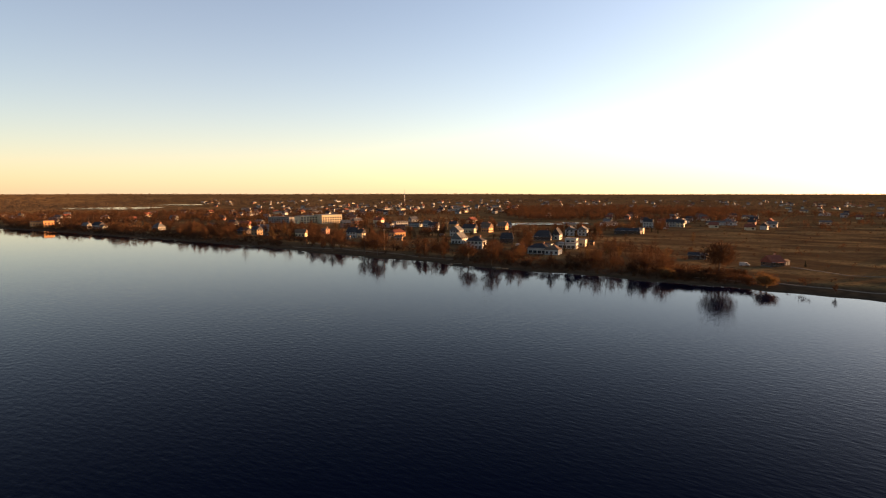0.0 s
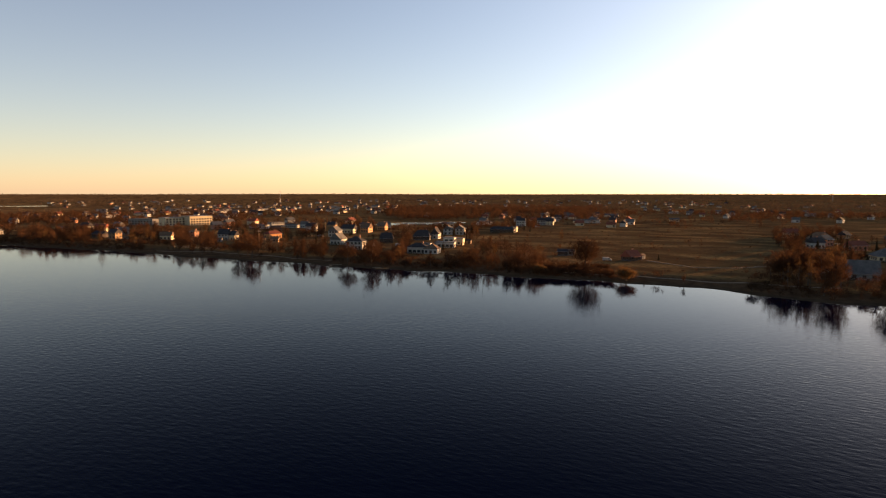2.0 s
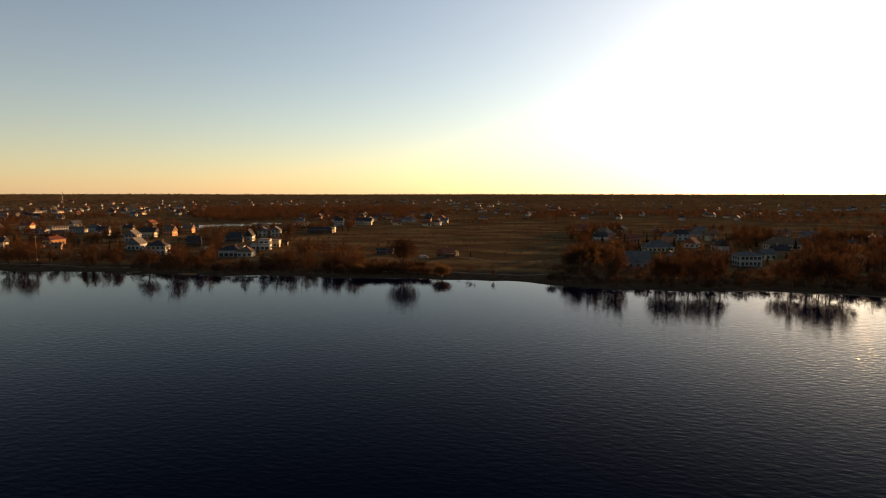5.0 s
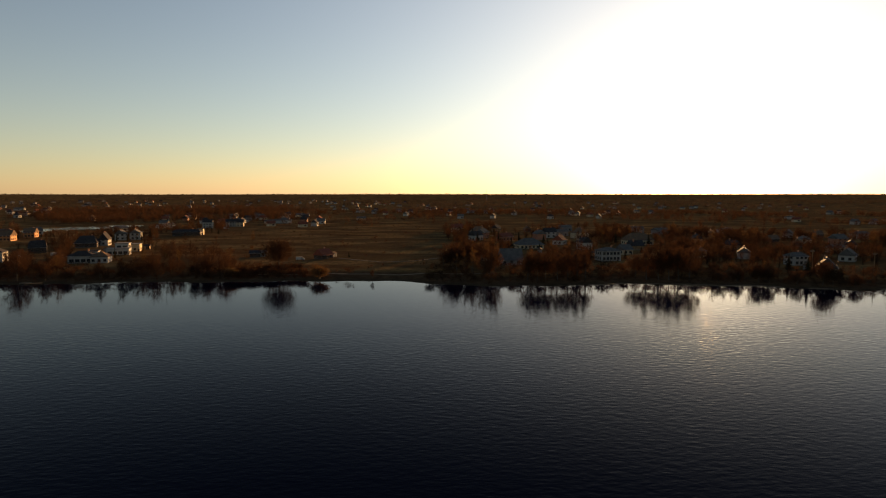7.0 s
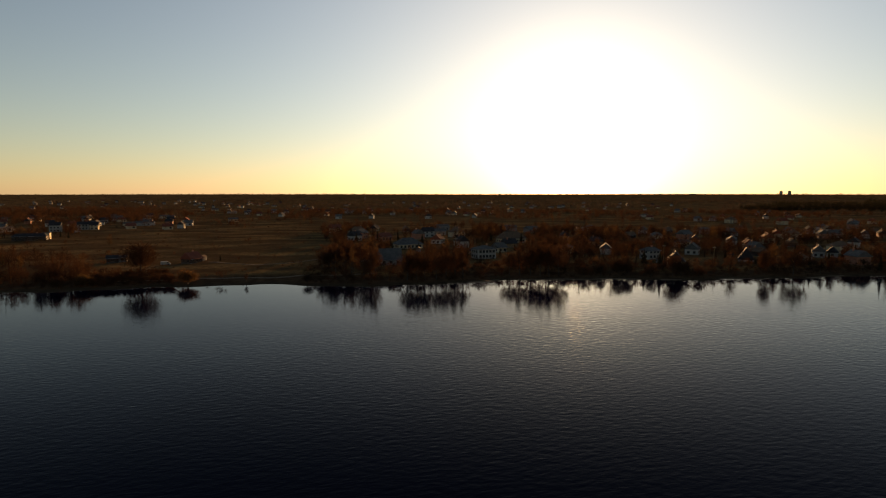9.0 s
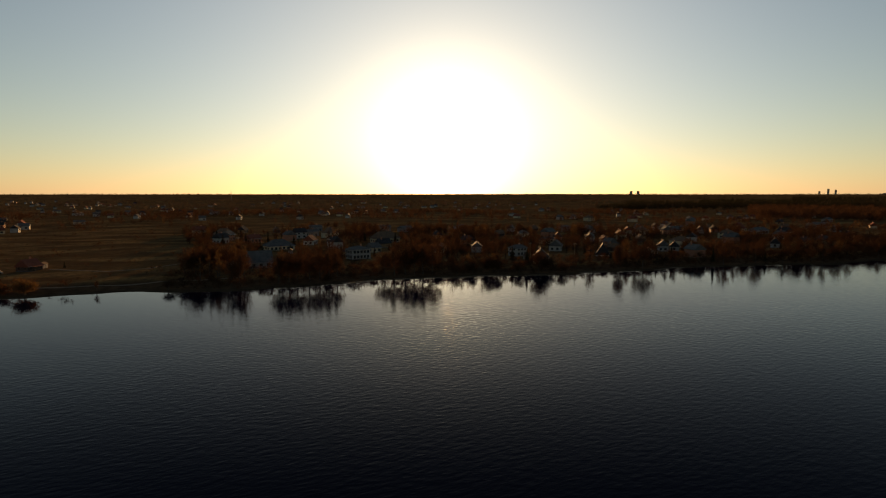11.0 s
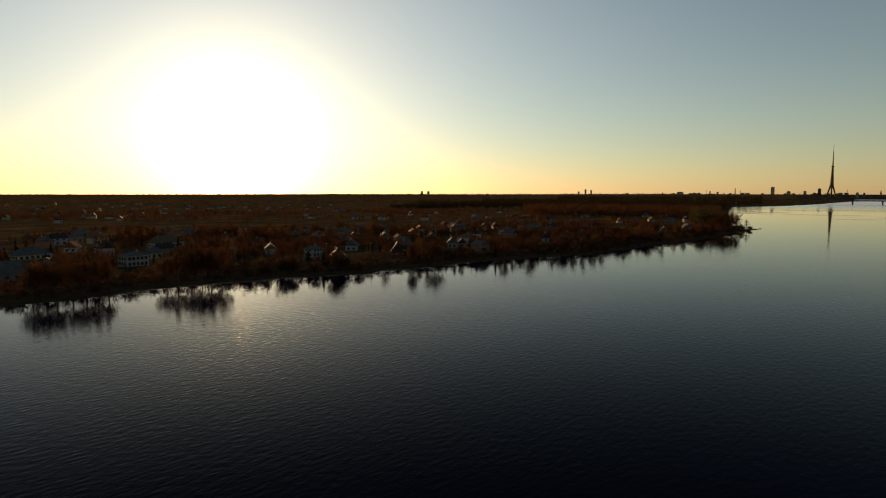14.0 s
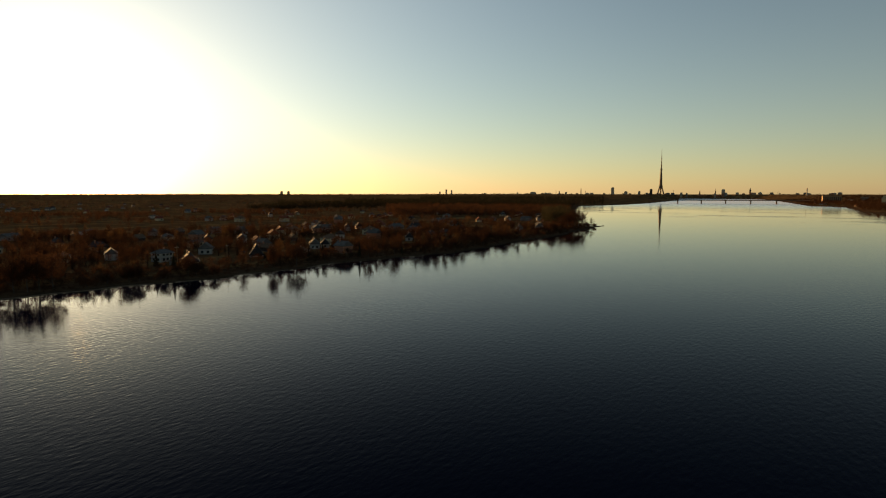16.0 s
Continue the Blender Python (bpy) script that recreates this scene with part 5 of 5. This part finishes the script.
def van(bearing, dist, turn):
    x, y = polar(bearing, dist)
    ob = empty("van", x, y, gz(x, y), turn)
    bm = bmesh.new()
    prof = [(-2.6, 0.45), (2.5, 0.45), (2.6, 1.0), (1.95, 1.25), (1.2, 2.15), (-2.5, 2.25), (-2.65, 1.0)]
    L = [bm.verts.new((u, -0.95, z)) for u, z in prof]
    R = [bm.verts.new((u, 0.95, z)) for u, z in prof]
    bm.faces.new(L); bm.faces.new(R[::-1])
    for i in range(len(prof)):
        j = (i + 1) % len(prof)
        bm.faces.new((L[j], L[i], R[i], R[j]))
    bmesh.ops.recalc_face_normals(bm, faces=bm.faces)
    part("body", bm, M_WHITE, ob)
    for s in (-1, 1):
        part("side_window", box(0.5, s * 0.955 - 0.01, 1.3, 1.35, s * 0.955 + 0.01, 1.9), M_GLASS, ob)
        for u in (-1.7, 1.6):
            part("wheel", add_rod(bmesh.new(), (u, s * 0.75, 0.36), (u, s * 0.99, 0.36), 0.36, 0.36, 12), M_TYRE, ob)
    return tagged(ob, "white van parked between the houses", "van")


van(-38.1, 549, 10)
van(-11.4, 366, 15)
van(-30.8, 452, 60)
van(5.9, 352, 20)
van(-17.8, 700, 30)


def utility_pole(bearing, dist, h, label="tall wooden utility pole beside the houses"):
    x, y = polar(bearing, dist)
    ob = empty("utility_pole", x, y, gz(x, y))
    part("pole", add_rod(bmesh.new(), (0, 0, -0.5), (0, 0, h), 0.22, 0.14, 8), M_WOOD, ob)
    part("crossarm", box(-1.2, -0.08, h - 0.9, 1.2, 0.08, h - 0.72), M_STEEL, ob)
    return tagged(ob, label, "pole", "utility poles")


utility_pole(-43.56, 425, 15)
for b, r in ((-40.2, 640), (-37.6, 628), (-30.0, 560), (-24.5, 520), (6.5, 420), (14.5, 400), (33.4, 372), (37.5, 372)):
    utility_pole(b, r, 10)


def mast(bearing, dist, h):
    x, y = polar(bearing, dist)
    ob = empty("lattice_mast", x, y, gz(x, y))
    bm = bmesh.new()
    for a in (0, 120, 240):
        c, s = math.cos(radians(a)), math.sin(radians(a))
        add_rod(bm, (2.2 * c, 2.2 * s, -0.5), (0.3 * c, 0.3 * s, h), 0.3, 0.2, 4)
    part("legs", bm, M_STEEL, ob)
    part("antenna", add_rod(bmesh.new(), (0, 0, h - 8), (0, 0, h + 6), 0.5, 0.3, 6), M_FRAME, ob)
    return tagged(ob, "slender lattice radio mast behind the settlement", "mast")


mast(-41.6, 2300, 40)
mast(6.0, 2600, 36)


# ---- garden sheds and clipped hedges ----
def garden_shed(bearing, dist, turn, wall, roof):
    x, y = polar(bearing, dist)
    ob = empty("garden_shed", x, y, gz(x, y) - 0.05, turn)
    part("wall", box(-1.8, -1.4, -0.2, 1.8, 1.4, 2.2), wall, ob)
    part("roof", roof_mesh(3.6, 2.8, 2.204, 1.0, 0.0, 0.3, 0.12), roof, ob)
    part("door", box(-0.45, -1.46, 0.0, 0.45, -1.38, 1.95), M_DARKWOOD, ob)
    return tagged(ob, "small wooden garden shed behind the houses", "shed", "garden sheds")


def hedge(b0, r0, b1, r1, h=1.8):
    a, b = Vector((*polar(b0, r0), 0)), Vector((*polar(b1, r1), 0))
    L = (b - a).length
    g = np.random.RandomState(int(L * 10 + r0))
    n = int(L * 26)
    V = np.zeros((n * 3, 3))
    for i in range(n):
        u, v, w = g.uniform(0, L), g.normal(0, 0.35), g.uniform(0, h)
        V[3 * i] = (u, v, w)
        V[3 * i + 1] = (u + g.uniform(-0.4, 0.4), v + g.uniform(-0.4, 0.4), w + 0.1)
        V[3 * i + 2] = (u + g.uniform(-0.3, 0.3), v + g.uniform(-0.3, 0.3), w + g.uniform(0.2, 0.5))
    ob = new("hedge", mesh_of("hedge", V, np.arange(n * 3).reshape(-1, 3), M_NEEDLE))
    ob.matrix_basis = pose(a.x, a.y, min(gz(a.x, a.y), gz(b.x, b.y)) - 0.1, 0, 0, math.degrees(math.atan2(b.y - a.y, b.x - a.x)))
    return tagged(ob, "dark evergreen hedge along a garden edge", "hedge")


for b, r, a, k in ((-35.6, 452, 20, 0), (-33.2, 455, 100, 1), (-30.2, 440, 15, 0), (-27.2, 462, 95, 1), (-24.2, 470, 10, 0), (-46.9, 525, 30, 1), (-43.2, 530, 80, 0),
                   (-54.3, 585, 10, 1), (-8.4, 380, 70, 1), (6.6, 372, 20, 0), (11.0, 402, 80, 1), (16.0, 388, 10, 0), (33.0, 366, 60, 1), (38.8, 404, 40, 0), (44.6, 420, 45, 1)):
    garden_shed(b, r, a, (M_WOOD, M_CONCRETE)[k], (M_SLATE, M_BROWNROOF)[k])
for row in ((-35.9, 420, -34.0, 418), (-30.6, 392, -28.6, 388), (-27.0, 425, -25.2, 425), (-37.4, 462, -36.0, 458), (-33.0, 470, -31.2, 468), (-22.0, 590, -19.8, 588),
            (-46.9, 530, -45.4, 526), (-42.9, 540, -41.6, 538), (9.2, 415, 11.0, 414), (16.4, 352, 18.0, 351), (4.2, 490, 5.8, 488)):
    hedge(*row)
